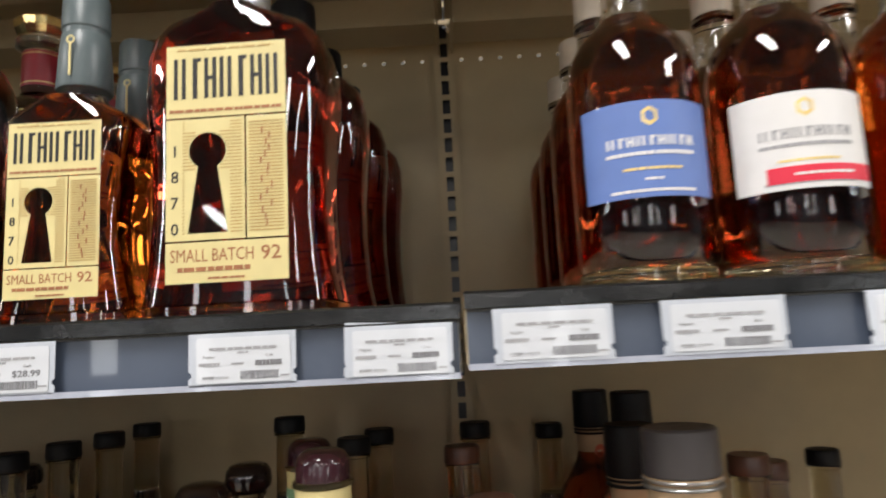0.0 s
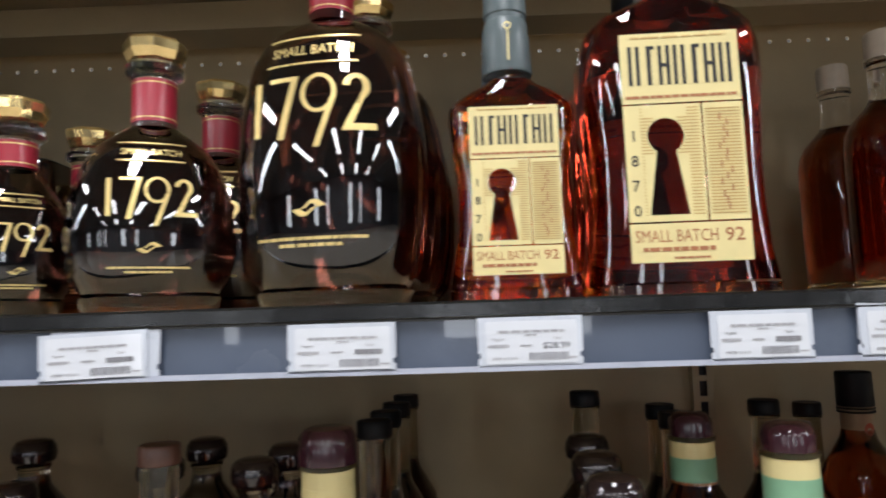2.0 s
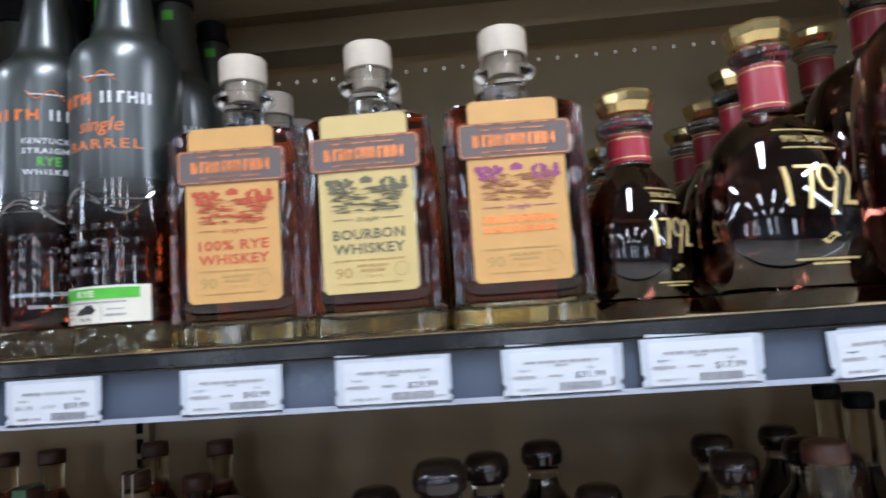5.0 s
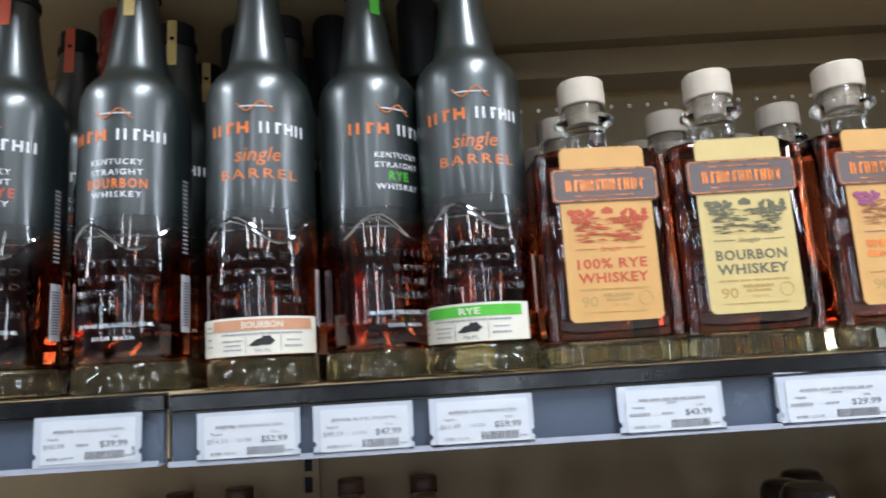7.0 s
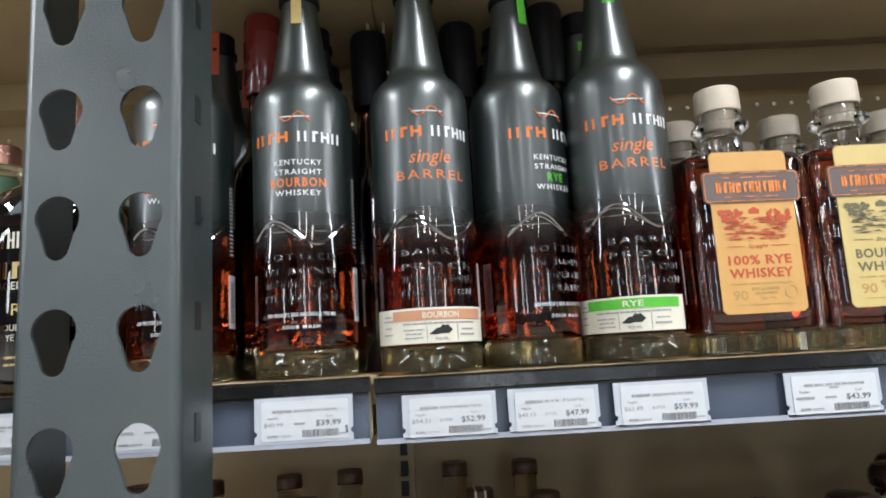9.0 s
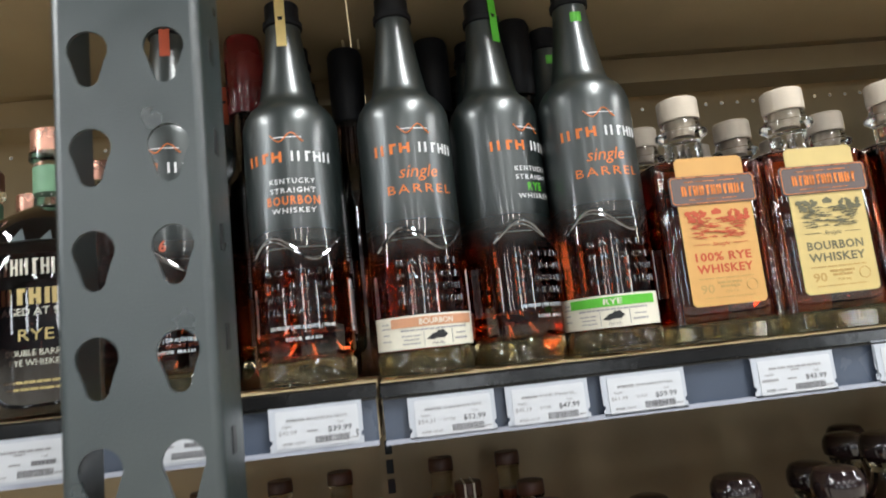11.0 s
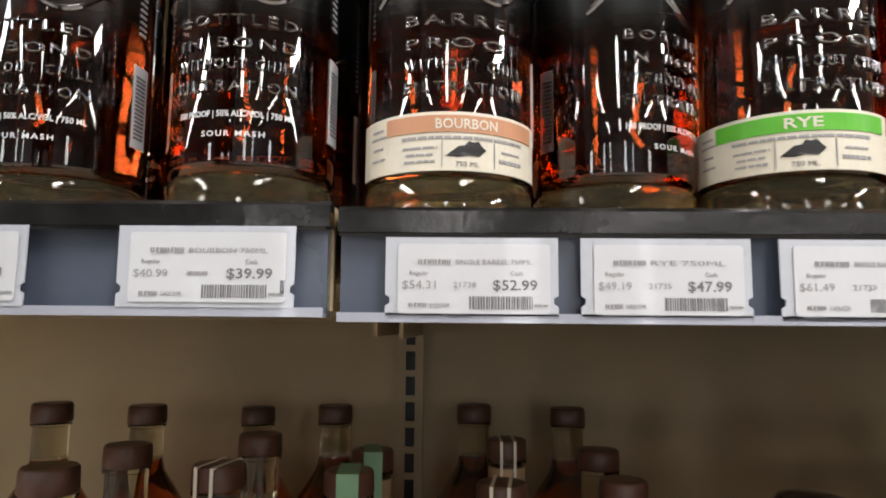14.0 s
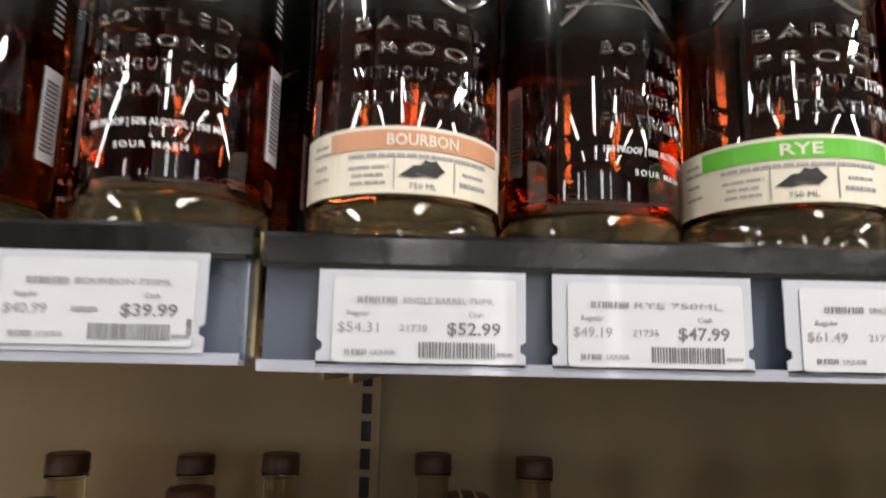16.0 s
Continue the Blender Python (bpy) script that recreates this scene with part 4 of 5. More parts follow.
dec_s = decanter(pose(0.5815, 0.094, SHELF, 0, 0, 41), "small oval black decanter bottle with gold print", 0.112,
                 [(0, 0.0335), (0.006, 0.036), (0.02, 0.0405), (0.045, 0.0435), (0.065, 0.0420), (0.085, 0.0355), (0.098, 0.0270), (0.107, 0.0190), (0.112, 0.0160)], 0.78, 0.0150, (0.114, 0.1345), 0.036, 0.058, 0.0860, 0.0335, 0.0235)
dec_m = decanter(pose(0.6865, 0.101, SHELF, 0, 0, 22), "oval black decanter bottle with gold print", 0.1425,
                 [(0, 0.047), (0.006, 0.050), (0.025, 0.0575), (0.055, 0.0615), (0.085, 0.0590), (0.110, 0.0510), (0.125, 0.0410), (0.135, 0.0290), (0.1425, 0.0190)], 0.74, 0.0160, (0.1465, 0.1800), 0.052, 0.082, 0.1175, 0.0460, 0.0320)
dec_l = decanter(pose(0.8260, 0.104, SHELF, 0, 0, -9), "large oval black decanter bottle with gold print", 0.2230,
                 [(0, 0.055), (0.007, 0.059), (0.025, 0.0650), (0.060, 0.0715), (0.100, 0.0735), (0.133, 0.0720), (0.166, 0.0670), (0.185, 0.0620), (0.198, 0.0555), (0.208, 0.0465), (0.215, 0.0355), (0.223, 0.0200)], 0.74, 0.0170, (0.2300, 0.2640), 0.078, 0.1425, 0.1860, 0.0690, 0.0480)
for src, x, y0, step, n, rz in ((dec_s, 0.590, 0.094, 0.085, 4, 12), (dec_m, 0.700, 0.101, 0.098, 4, 6), (dec_l, 0.836, 0.104, 0.118, 3, -4)):
    for k in range(1, n):
        copy_thing(src, pose(x + 0.004 * k, y0 + step * k, SHELF, 0, 0, rz - 5 * k))


# ---- waisted bottles with keyhole labels ----
def waisted_bottle(m, label, rings, hd, fill, half, z0, z1, cap_kind):
    """rings: (z, half width); the label spans half and z0 to z1."""
    b = thing("waisted_bottle", m, label, "bottle", "waisted bottles with keyhole labels")
    top = rings[-1][0]
    part("body", loft([(z, w, hd * (0.90 + 0.10 * w / rings[0][1]), 4.2 if z < top - 0.012 else 3.0) for z, w in rings if z > 0.008], 56), fill, b)
    part("foot", loft([(0, rings[0][1] * 0.94, hd * 0.94, 4.5), (0.0015, rings[0][1], hd, 4.5), (0.0078, rings[1][1], hd, 4.5)], 56), AMBER, b, "thick glass foot")
    f = -hd - 0.0004
    H, W = z1 - z0, half * 2

    def rect(x0, x1, c0, c1):
        return [(x0, c0), (x1, c0), (x1, c1), (x0, c1)]

    g = 0.008 * H
    za, zb = z0 + 0.165 * H, z0 + 0.680 * H
    xm = -half + 0.66 * W
    lab = part("top_label", moved(flat([rect(-half, half, zb + g, z1)], 0.0006), 0, f), CREAM, b, "cream paper label with black print", smooth=False)
    kx, kz, kr = -half + 0.345 * W, za + 0.735 * (zb - za), 0.155 * W
    key = [(kx + kr * math.cos(a), kz + kr * math.sin(a)) for a in (radians(-58 + 296 * k / 22) for k in range(23))]
    key += [(kx - 0.165 * W, za + 0.07 * (zb - za)), (kx + 0.165 * W, za + 0.07 * (zb - za))]
    mid = part("keyhole_label", moved(flat([rect(-half, xm - g / 2, za + g, zb), key], 0.0006), 0, f), CREAM, b, "cream label with a keyhole cut out", smooth=False)
    right = part("signature_label", moved(flat([rect(xm + g / 2, half, za + g, zb)], 0.0006), 0, f), CREAM, b, smooth=False)
    low = part("foot_label", moved(flat([rect(-half, half, z0, za)], 0.0006), 0, f), CREAM, b, smooth=False)
    for piece in (lab, mid, right, low):
        piece.location.z = 0.0025
    q = f - 0.0004
    part("maker_mark", moved(strokes(W * 0.90, H * 0.175, 7, 0.24), 0, q, zb + 0.175 * H), BLACK, lab)
    part("small_print", moved(bars(W * 0.9, [(z1 - 0.020 * H, 0.007 * H, 0.9)], breaks=6), 0, q), RULE, lab)
    part("red_print", moved(bars(W * 0.94, [(zb + 0.035 * H, 0.013 * H, 1.0)], breaks=13), 0, q), BROWNINK, lab)
    # ruled lines beside the keyhole
    rules = bmesh.new()
    rows = 34
    for i in range(rows):
        z = za + 0.03 * H + (zb - za - 0.04 * H) * (i + 0.5) / rows
        lim = 0.19 * W
        dz = z - kz
        if abs(dz) < kr:
            lim = max(math.sqrt(kr * kr - dz * dz) + 0.01 * W, 0.10 * W)
        box(rules, -half + 0.14 * W, kx - lim, q - 0.0002, q, z - 0.0022 * H, z + 0.0022 * H)
        box(rules, kx + lim, xm - 0.03 * W, q - 0.0002, q, z - 0.0022 * H, z + 0.0022 * H)
    part("ruling", rules, RULE, mid, smooth=False)
    part("ruling", moved(stripes(half - xm - 0.06 * W, za + 0.03 * H, zb - 0.02 * H, 34, 0.0044 * H), (half + xm) / 2, q), RULE, right, smooth=False)
    for ch, k in (("1", 0.74), ("8", 0.53), ("7", 0.32), ("0", 0.11)):
        part("lettering", moved(words(ch, 0.048 * H, bold=0.01), -half + 0.075 * W, q, za + k * (zb - za)), BLACK, mid)
    sig = bmesh.new()
    rnd = random.Random(9)
    for i in range(16):
        z = za + (0.10 + 0.05 * i) * (zb - za)
        x = (half + xm) / 2 + rnd.uniform(-0.3, 0.3) * (half - xm) * 0.5
        box(sig, x, x + 0.012 * W, q - 0.0005, q - 0.0002, z, z + 0.055 * (zb - za))
    part("signature", sig, BROWNINK, right, smooth=False)
    part("lettering", moved(words("SMALL BATCH", 0.052 * H, W * 0.68), -0.12 * W, q, z0 + 0.112 * H), BROWNINK, low)
    part("lettering", moved(words("92", 0.056 * H, W * 0.16, bold=0.01), 0.36 * W, q, z0 + 0.112 * H), BROWNINK, low)
    part("small_print", moved(bars(W * 0.6, [(z0 + 0.055 * H, 0.018 * H, 1.0)], breaks=7), -0.10 * W, q), BROWNINK, low)
    part("small_print", moved(bars(W * 0.3, [(z0 + 0.018 * H, 0.009 * H, 1.0)], breaks=5), 0.0, q), BROWNINK, low)
    nr = 0.0150 if cap_kind == "slate" else 0.0165
    part("neck", spin([(nr * 1.25, top + 0.0002), (nr * 1.02, top + 0.006), (nr, top + 0.022), (nr, top + 0.034)]), CLEAR if cap_kind == "slate" else SILVERFOIL, b, "clear glass neck")
    if cap_kind == "slate":
        capsule = part("capsule", spin([(0.0182, top + 0.0115), (0.0188, top + 0.013), (0.0172, top + 0.040), (0.0160, top + 0.052), (0.0152, top + 0.0530), (0.0152, top + 0.0565), (0.0162, top + 0.0575), (0.0156, top + 0.082), (0.0142, top + 0.084)]), SLATE, b, "slate-grey wax capsule")
        part("key_emblem", moved(flat([[(0.0030 * math.cos(a), 0.0030 * math.sin(a)) for a in (2 * math.pi * k / 16 for k in range(16))], [(0.0018 * math.cos(a), 0.0018 * math.sin(a)) for a in (2 * math.pi * k / 16 for k in range(16))]], 0.0006), 0, -0.0198, top + 0.0435), CREAM, capsule, smooth=False)
        part("key_emblem", moved(boxed(-0.0007, 0.0007, -0.0004, 0.0004, -0.026, -0.003), 0, -0.0202, top + 0.0435), CREAM, capsule, smooth=False)
    else:
        part("capsule", spin([(0.0195, top + 0.0342), (0.0200, top + 0.036), (0.0190, top + 0.066), (0.0175, top + 0.068)]), BLACKCAP, b, "black screw cap")
    return b


wb_s = waisted_bottle(pose(0.9605, 0.0795, SHELF, 0, 0, 0), "waisted amber bottle with cream keyhole label and grey cap",
                      [(0, 0.0470), (0.0078, 0.0472), (0.009, 0.0470), (0.025, 0.0440), (0.050, 0.0400), (0.072, 0.0388), (0.095, 0.0400), (0.115, 0.0425), (0.128, 0.0445), (0.137, 0.0440), (0.143, 0.0405), (0.1475, 0.0330), (0.151, 0.0240), (0.1545, 0.0185)], 0.0340, AMBER, 0.0305, 0.0150, 0.1310, "slate")
wb_l = waisted_bottle(pose(1.0760, 0.0860, SHELF, 0, 0, -2), "large waisted red-amber bottle with cream keyhole label",
                      [(0, 0.0655), (0.0078, 0.0658), (0.009, 0.0655), (0.030, 0.0615), (0.065, 0.0590), (0.095, 0.0590), (0.125, 0.0610), (0.150, 0.0635), (0.175, 0.0630), (0.190, 0.0590), (0.199, 0.0500), (0.205, 0.0380), (0.209, 0.0260), (0.2125, 0.0200)], 0.0440, RED_AMBER, 0.0395, 0.0195, 0.1770, "foil")
for k in range(1, 5):
    copy_thing(wb_s, pose(0.960 + 0.002 * k, 0.0795 + 0.079 * k, SHELF, 0, 0, -2 * k))
for k in range(1, 4):
    copy_thing(wb_l, pose(1.080 + 0.006 * k, 0.086 + 0.101 * k, SHELF, 0, 0, 2 * k))


# ---- round bottles in the next bay ----
SHELF_A = SHELF + 0.0045


def round_bottle(m, label, paper, r, fill, cap_mat, height, body_h, crest=GOLD, red=False, printed=True):
    b = thing("round_bottle", m, label, "bottle", "round bottles")
    part("body", loft([(0.0125, r * 0.94, r * 0.94, 2), (0.016, r * 0.985, r * 0.985, 2), (0.05, r, r, 2), (body_h - 0.02, r * 0.99, r * 0.99, 2), (body_h - 0.004, r * 0.93, r * 0.93, 2), (body_h + 0.008, r * 0.78, r * 0.78, 2), (body_h + 0.018, r * 0.56, r * 0.56, 2), (body_h + 0.025, r * 0.42, r * 0.42, 2)], 48), fill, b)
    part("foot", spin([(r * 0.93, 0), (r * 0.985, 0.002), (r * 0.985, 0.0105), (r * 0.94, 0.0122)], 48), FOOT, b, "thick clear glass foot")
    part("neck", spin([(r * 0.42, body_h + 0.0252), (0.0155, body_h + 0.032), (0.0150, height - 0.034), (0.0175, height - 0.032), (0.0175, height - 0.028)]), NECK, b)
    part("stopper", spin([(0.0150, height - 0.0278), (0.0162, height - 0.027), (0.0162, height - 0.002), (0.0150, height)]), cap_mat, b)
    if printed:
        lab = part("front_label", wrapped(sheet(0.090, 0.0600, nx=26), r + 0.0003, 0, 0.0860), paper, b, "wrapped paper label")
        lab.location.z = -0.003
        part("maker_mark", wrapped(strokes(0.056, 0.0062, 9, 0.25), r + 0.0008, 0, 0.0905), PALE_INK if paper is OFFWHITE else OFFWHITE, lab)
        part("small_print", wrapped(bars(0.056, [(0.0830, 0.0022, 1.0), (0.0670, 0.0016, 0.2), (0.0600, 0.0018, 0.95)], breaks=14), r + 0.0008), PALE_INK if paper is OFFWHITE else OFFWHITE, lab)
        part("gilt_print", wrapped(bars(0.040, [(0.0735, 0.0016, 0.9)], breaks=8), r + 0.0008), crest, lab)
        ring = [(0.0055 * math.cos(a), 0.0062 * math.sin(a)) for a in (2 * math.pi * k / 6 + 0.52 for k in range(6))]
        part("crest", wrapped(flat([ring, [(x * 0.6, z * 0.6) for x, z in ring]], 0.0004), r + 0.0008, 0, 0.1060), crest, lab, smooth=False)
        if red:
            bar = part("colour_bar", wrapped(sheet(0.068, 0.0100, nx=20), r + 0.0008, 0.009, 0.0650), CRIMSON, lab)
            part("bar_print", wrapped(bars(0.036, [(0.0650, 0.0016, 1.0)], breaks=9), r + 0.0013, 0.008), OFFWHITE, bar)
    return b


rb_blue = round_bottle(pose(1.3430, 0.0640, SHELF_A, 0, 0, -4), "round dark amber bottle with a blue wrapped label", BLUE, 0.0435, DEEP, CORK, 0.255, 0.158)
rb_plain = round_bottle(pose(1.3440, 0.1570, SHELF_A), "round dark amber bottle with a pale stopper", IVORY, 0.0435, DEEP, CORK, 0.255, 0.158, printed=False)
rb_white = round_bottle(pose(1.4400, 0.0640, SHELF_A, 0, 0, -9), "round dark amber bottle with white label and crimson bar", OFFWHITE, 0.0455, DEEP, CORK, 0.255, 0.158, red=True)
rb_cream = round_bottle(pose(1.5400, 0.0700, SHELF_A, 0, 0, 4), "round amber bottle with a pale label", IVORY, 0.0440, AMBER, CORK, 0.255, 0.158)
for src, x, first in ((rb_plain, 1.344, 2), (rb_plain, 1.441, 1), (rb_plain, 1.540, 1), (rb_blue, 1.640, 0)):
    for k in range(first, 4):
        copy_thing(src, pose(x + 0.001 * k, 0.064 + 0.093 * k, SHELF_A, 0, 0, 3 * k))


# ---- dark bottle beyond the post, and tall capped bottles behind ----
def ship_bottle(m):
    b = thing("wide_bottle", m, "wide dark bottle with green neck label and copper stopper", "bottle", "wide bottles")
    r = 0.0500
    part("body", loft([(0.002, r * 0.95, r * 0.85, 2.4), (0.008, r, r * 0.9, 2.4), (0.10, r, r * 0.9, 2.4), (0.135, r * 0.97, r * 0.88, 2.4), (0.150, r * 0.82, r * 0.74, 2.3), (0.160, r * 0.50, r * 0.48, 2), (0.164, r * 0.33, r * 0.33, 2)], 48), DARK, b)
    part("neck", spin([(0.0160, 0.1642), (0.0152, 0.172), (0.0150, 0.200), (0.0185, 0.203), (0.0185, 0.208)]), CLEAR, b)
    part("neck_label", spin([(0.0158, 0.1745), (0.0158, 0.1965)]), MINT, b, "green paper neck label")
    part("stopper", spin([(0.0160, 0.2082), (0.0172, 0.209), (0.0172, 0.2265), (0.0160, 0.228)]), COPPERCAP, b, "brushed copper stopper")

    def laid(bm, x, z):
        for v in bm.verts:
            a = (v.co.x + x) / r
            v.co = ((r + 0.0005 - v.co.y) * math.sin(a), -(r * 0.9 + 0.0008 - v.co.y) * math.cos(a), v.co.z + z)
        return bm

    hull = [(-0.028, -0.006), (0.030, -0.006), (0.034, 0.002), (0.012, 0.003), (0.011, 0.010), (0.004, 0.003), (-0.006, 0.003), (-0.008, 0.012), (-0.018, 0.003), (-0.034, 0.002)]
    part("ship_print", laid(flat([hull], 0.0004), 0, 0.127), SLATE, b, smooth=False)
    part("maker_mark", laid(strokes(0.064, 0.0120, 9, 0.24), 0, 0.110), IVORY, b)
    part("maker_mark", laid(strokes(0.052, 0.0120, 5, 0.30), 0, 0.088), YELLOW, b)
    for word, z, h, w, mat in (("AGED AT SEA", 0.077, 0.0055, 0.050, IVORY), ("RYE", 0.060, 0.0085, 0.024, YELLOW), ("DOUBLE BARREL", 0.047, 0.0045, 0.044, IVORY), ("RYE WHISKEY", 0.040, 0.0045, 0.038, IVORY)):
        part("lettering", laid(words(word, h, w), 0, z), mat, b)
    part("small_print", laid(bars(0.048, [(0, 0.0018, 1.0), (-0.005, 0.0018, 0.9)], breaks=9), 0, 0.026), YELLOW, b)
    return b


sb = ship_bottle(pose(-0.2480, 0.073, SHELF + 0.002, 0, 0, 6))
for k in range(1, 4):
    copy_thing(sb, pose(-0.250, 0.073 + 0.094 * k, SHELF + 0.002, 0, 0, 3 * k))
for k in range(0, 4):
    copy_thing(sb, pose(-0.356, 0.073 + 0.094 * k, SHELF + 0.002, 0, 0, 2 - k))


def capped_bottle(m, label, wax):
    b = thing("slender_bottle", m, label, "bottle", "slender bottles at the back")
    r = 0.036
    part("body", spin([(r * 0.94, 0), (r, 0.004), (r, 0.17), (r * 0.92, 0.186), (r * 0.62, 0.204), (0.0165, 0.222), (0.0145, 0.245), (0.0145, 0.285)]), DARK, b)
    part("wax_cap", spin([(0.0168, 0.262), (0.0178, 0.266), (0.0186, 0.300), (0.0186, 0.336), (0.0165, 0.341)]), wax, b)
    return b


capped_bottle(pose(-0.1060, 0.160, SHELF + 0.0018), "slender dark bottle with a dark red wax cap", REDWAX)
capped_bottle(pose(0.1660, 0.160, SHELF), "slender dark bottle with a black cap", BLACKCAP)
capped_bottle(pose(0.1640, 0.236, SHELF), "slender dark bottle with a black cap", BLACKCAP)
capped_bottle(pose(0.0830, 0.190, SHELF), "slender dark bottle with a black cap", BLACKCAP)
capped_bottle(pose(-0.0080, 0.200, SHELF), "slender dark bottle with a black cap", BLACKCAP)


# ---- bottles on the shelf below ----
def low_bottle(kind, height):
    b = thing("shelf_bottle", pose(0, 0, 0), "", "bottle", "bottles on the lower shelf")
    r = {"ball": 0.040, "pink": 0.041, "green": 0.041, "cork": 0.036, "black": 0.040, "grey": 0.045, "neck": 0.036, "strap": 0.038, "mint": 0.038}[kind]
    fill = {"ball": DARK, "cork": DEEP, "black": DEEP, "grey": AMBER, "neck": DARK, "strap": DEEP, "mint": DEEP, "pink": DEEP, "green": DEEP}[kind]
    sh = height - {"ball": 0.085, "pink": 0.10, "green": 0.10, "cork": 0.095, "black": 0.115, "grey": 0.10, "neck": 0.125, "strap": 0.09, "mint": 0.09}[kind]
    nr = {"grey": 0.021, "pink": 0.0185, "green": 0.0165, "black": 0.0165}.get(kind, 0.0135)
    cap_h = {"ball": 0.024, "pink": 0.026, "green": 0.018, "black": 0.038, "grey": 0.028, "cork": 0.014}.get(kind, 0.014)
    part("body", spin([(r * 0.94, 0), (r, 0.004), (r, sh), (r * 0.93, sh + 0.012), (r * 0.68, sh + 0.027), (nr * 1.15, sh + 0.042), (nr, sh + 0.052)], 28), fill, b)
    top = height - cap_h
    # DIM is clear neck glass with the shade under the shelf tinted in
    neck = part("neck", spin([(nr, sh + 0.0522), (nr * 0.98, top - 0.004), (nr * 1.12, top - 0.003), (nr * 1.12, top - 0.0004)], 24), DIM if kind not in ("black", "grey") else LABELTAN, b)
    cap = {"ball": DARKCAP, "pink": PINKCAP, "green": PINKCAP, "cork": RUSTCAP, "black": BLACKCAP, "grey": GREYCAP, "neck": BLACKCAP, "strap": RUSTCAP, "mint": RUSTCAP}[kind]
    cr = {"ball": 0.0200, "pink": 0.0215, "green": 0.0165, "grey": 0.0235, "black": 0.0190}.get(kind, 0.0155)
    if kind == "ball":
        prof = [(cr * 0.72, top), (cr * 0.95, top + 0.004), (cr, top + 0.010), (cr * 0.95, top + 0.017), (cr * 0.78, top + 0.0222), (cr * 0.5, height)]
    elif kind in ("pink", "green"):
        prof = [(cr, top), (cr, top + 0.010), (cr * 0.94, top + cap_h * 0.75), (cr * 0.80, height - 0.0015), (cr * 0.6, height)]
    else:
        prof = [(cr * 0.97, top), (cr, top + 0.0015), (cr * 0.97, height - 0.0015), (cr * 0.90, height)]
    part("stopper", spin(prof, 28), cap, b)
    if kind in ("pink", "green"):
        col = MINT if kind == "green" else CREAM
        part("neck_label", spin([(nr + 0.0006, top - 0.036), (nr + 0.0006, top - 0.004)], 24), CREAM, b, "cream neck label")
        part("neck_label", spin([(nr + 0.0010, top - 0.034), (nr + 0.0010, top - 0.016)], 24), col, b)
    if kind in ("grey", "black"):
        for dz in (-0.002, -0.006):
            part("ring", spin([(cr * 1.0, top + dz - 0.001), (cr * 1.03, top + dz), (cr * 1.0, top + dz + 0.001)], 24), STEEL if kind == "grey" else BLACKCAP, b)
        part("seal_dot", wrapped(flat([[(0.006 * math.cos(a), 0.007 * math.sin(a)) for a in (2 * math.pi * k / 14 for k in range(14))]], 0.0004), nr + 0.0006, 0, top - 0.024), REDINK, b, smooth=False)
    if kind in ("strap", "mint"):
        col = MINT if kind == "mint" else IVORY
        for sx in ((0,) if kind == "mint" else (-0.005, 0.005)):
            wv = 0.013 if kind == "mint" else 0.002
            st = bmesh.new()
            box(st, sx - wv / 2, sx + wv / 2, -0.0168, -0.0160, top - 0.040, height - 0.0005)
            box(st, sx - wv / 2, sx + wv / 2, -0.0168, 0.0168, height - 0.0005, height + 0.0004)
            part("strap", st, col, b, "paper strap over the stopper", smooth=False)
    if kind in ("strap", "mint"):
        part("neck_label", spin([(nr + 0.0005, top - 0.030), (nr + 0.0005, top - 0.006)], 24), LABELTAN, b)
    return b


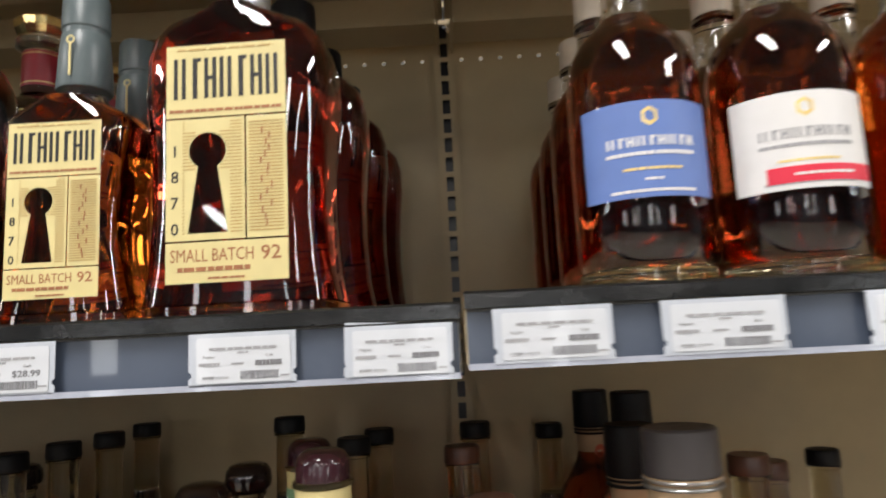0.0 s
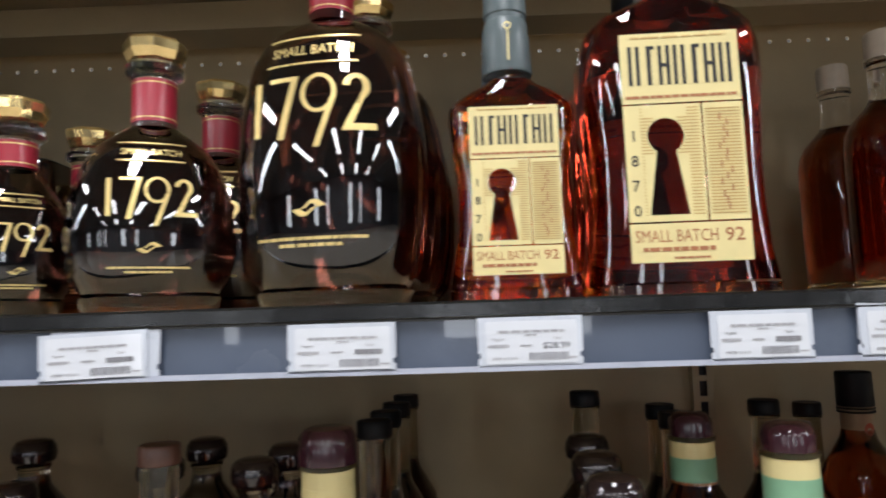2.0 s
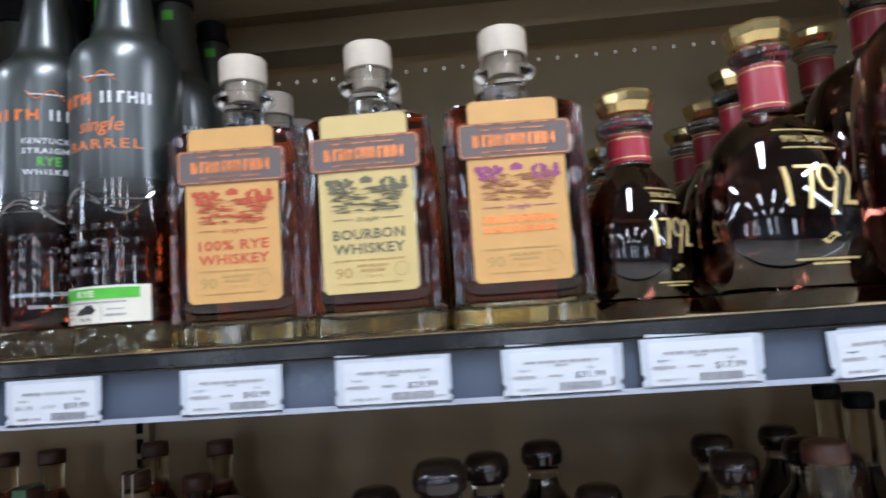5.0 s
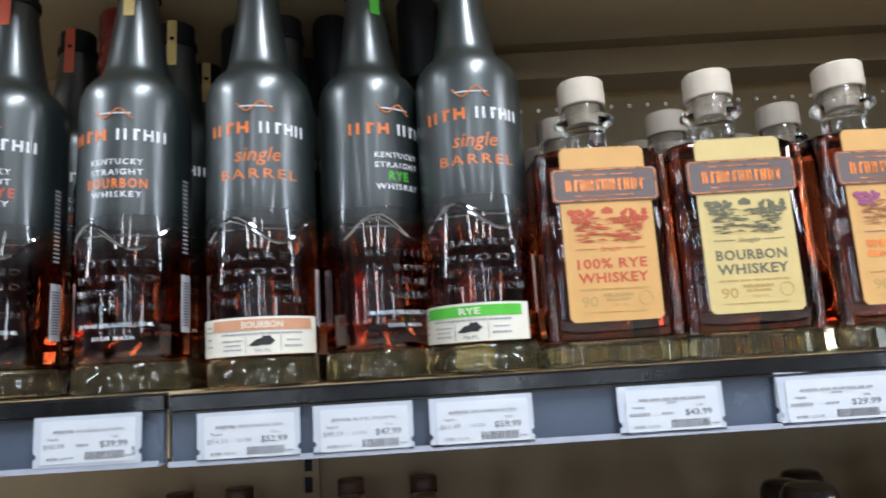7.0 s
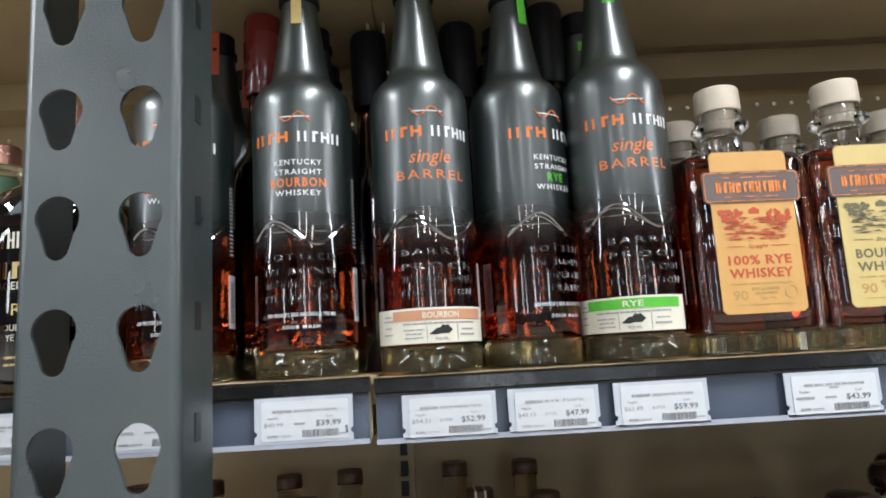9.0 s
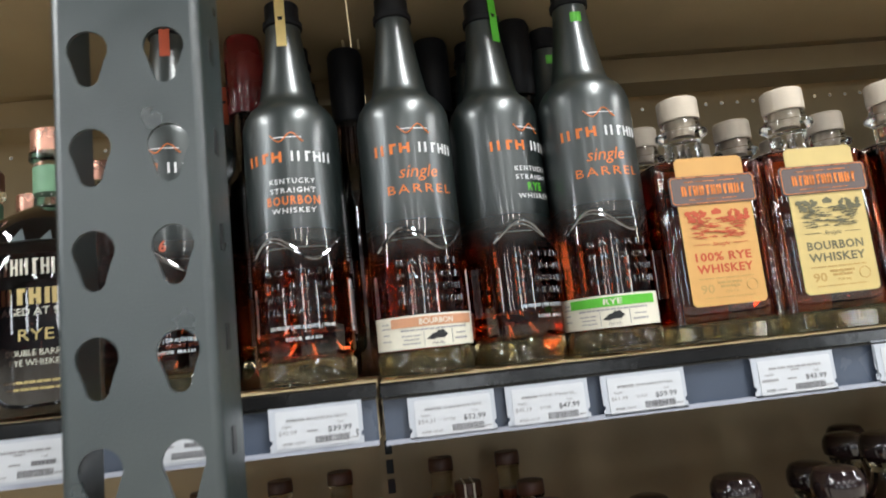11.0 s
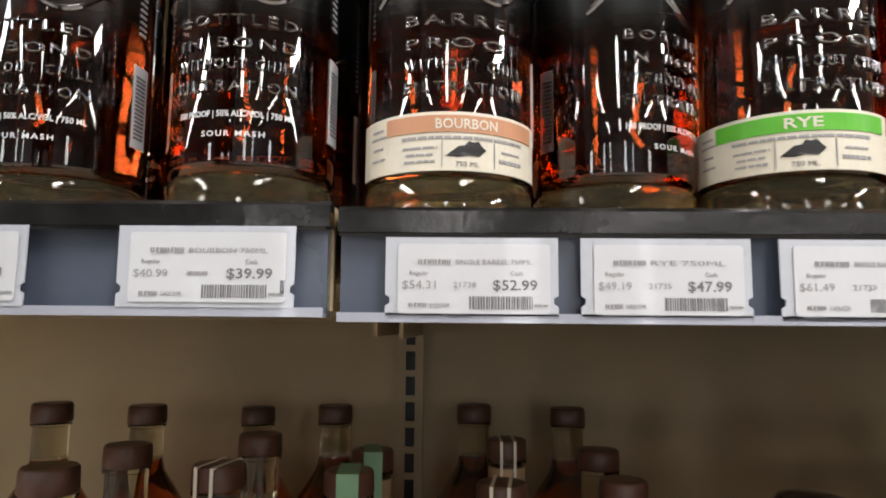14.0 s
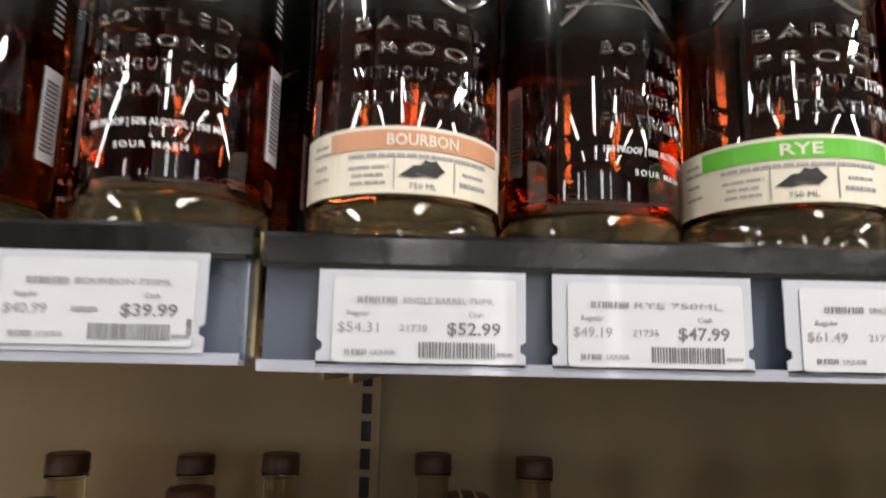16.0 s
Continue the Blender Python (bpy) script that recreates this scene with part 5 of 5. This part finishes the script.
LOW_LABELS = {"ball": "dark bottle with a glossy dark ball stopper", "pink": "dark bottle with plum capsule and cream neck label", "green": "dark bottle with plum capsule and green neck label",
              "cork": "amber bottle with a brown wooden stopper", "black": "amber bottle with tall black cap and kraft neck label", "grey": "wide-necked amber bottle with a grey cap",
              "neck": "dark bottle with thin clear neck and black cap", "strap": "amber bottle with pale paper straps over its stopper", "mint": "amber bottle with a mint paper strap over its stopper"}
lows = [("ball", 0.277, 0.060, 1.237), ("ball", 0.372, 0.110, 1.228), ("ball", 0.345, 0.030, 1.240), ("ball", 0.425, 0.080, 1.252), ("ball", 0.506, 0.250, 1.231), ("ball", 0.455, 0.180, 1.236), ("ball", 0.222, 0.110, 1.218),
        ("ball", 0.585, 0.062, 1.222), ("ball", 0.545, 0.160, 1.210), ("cork", 0.697, 0.095, 1.248), ("ball", 0.742, 0.175, 1.222), ("ball", 0.750, 0.258, 1.220), ("ball", 0.758, 0.340, 1.218), ("neck", 0.842, 0.190, 1.248), ("neck", 0.843, 0.268, 1.246), ("neck", 0.846, 0.346, 1.245), ("neck", 0.850, 0.424, 1.245), ("ball", 0.660, 0.180, 1.226), ("ball", 0.668, 0.265, 1.226),
        ("pink", 0.820, 0.098, 1.257),
        ("ball", 1.016, 0.050, 1.228), ("ball", 1.022, 0.140, 1.226), ("ball", 1.030, 0.225, 1.226),
        ("green", 1.100, 0.150, 1.253), ("green", 1.130, 0.050, 1.259), ("neck", 1.045, 0.311, 1.255), ("neck", 1.118, 0.250, 1.240), ("neck", 1.130, 0.342, 1.236),
        ("black", 1.343, 0.157, 1.252), ("black", 1.374, 0.270, 1.267), ("grey", 1.349, 0.052, 1.262), ("black", 1.356, 0.375, 1.262), ("cork", 1.215, 0.225, 1.232), ("neck", 1.229, 0.315, 1.241), ("cork", 1.232, 0.050, 1.226),
        ("neck", 1.312, 0.395, 1.227), ("cork", 1.430, 0.153, 1.226), ("cork", 1.483, 0.241, 1.204), ("neck", 1.559, 0.298, 1.202), ("ball", 1.440, 0.060, 1.200), ("ball", 1.530, 0.100, 1.196),
        ("cork", -0.277, 0.300, 1.236), ("cork", -0.212, 0.326, 1.232), ("cork", -0.138, 0.390, 1.224), ("cork", -0.063, 0.368, 1.229), ("cork", 0.060, 0.375, 1.230), ("strap", 0.083, 0.290, 1.214), ("cork", 0.142, 0.368, 1.229),
        ("cork", -0.175, 0.130, 1.222), ("cork", -0.172, 0.212, 1.220), ("cork", -0.180, 0.045, 1.216), ("cork", -0.095, 0.250, 1.222), ("strap", -0.096, 0.168, 1.217), ("strap", -0.098, 0.086, 1.200),
        ("mint", -0.020, 0.180, 1.212), ("mint", -0.016, 0.262, 1.210), ("strap", 0.072, 0.170, 1.208), ("strap", 0.068, 0.086, 1.194), ("cork", 0.150, 0.200, 1.204), ("cork", 0.152, 0.285, 1.208)]
for kind, x, y, top in lows:
    ob = low_bottle(kind, top - LOW - 0.0002)
    ob.matrix_world = pose(x, y, LOW + 0.0002, 0, 0, (x * 733) % 40 - 20)
    tagged(ob, LOW_LABELS[kind])
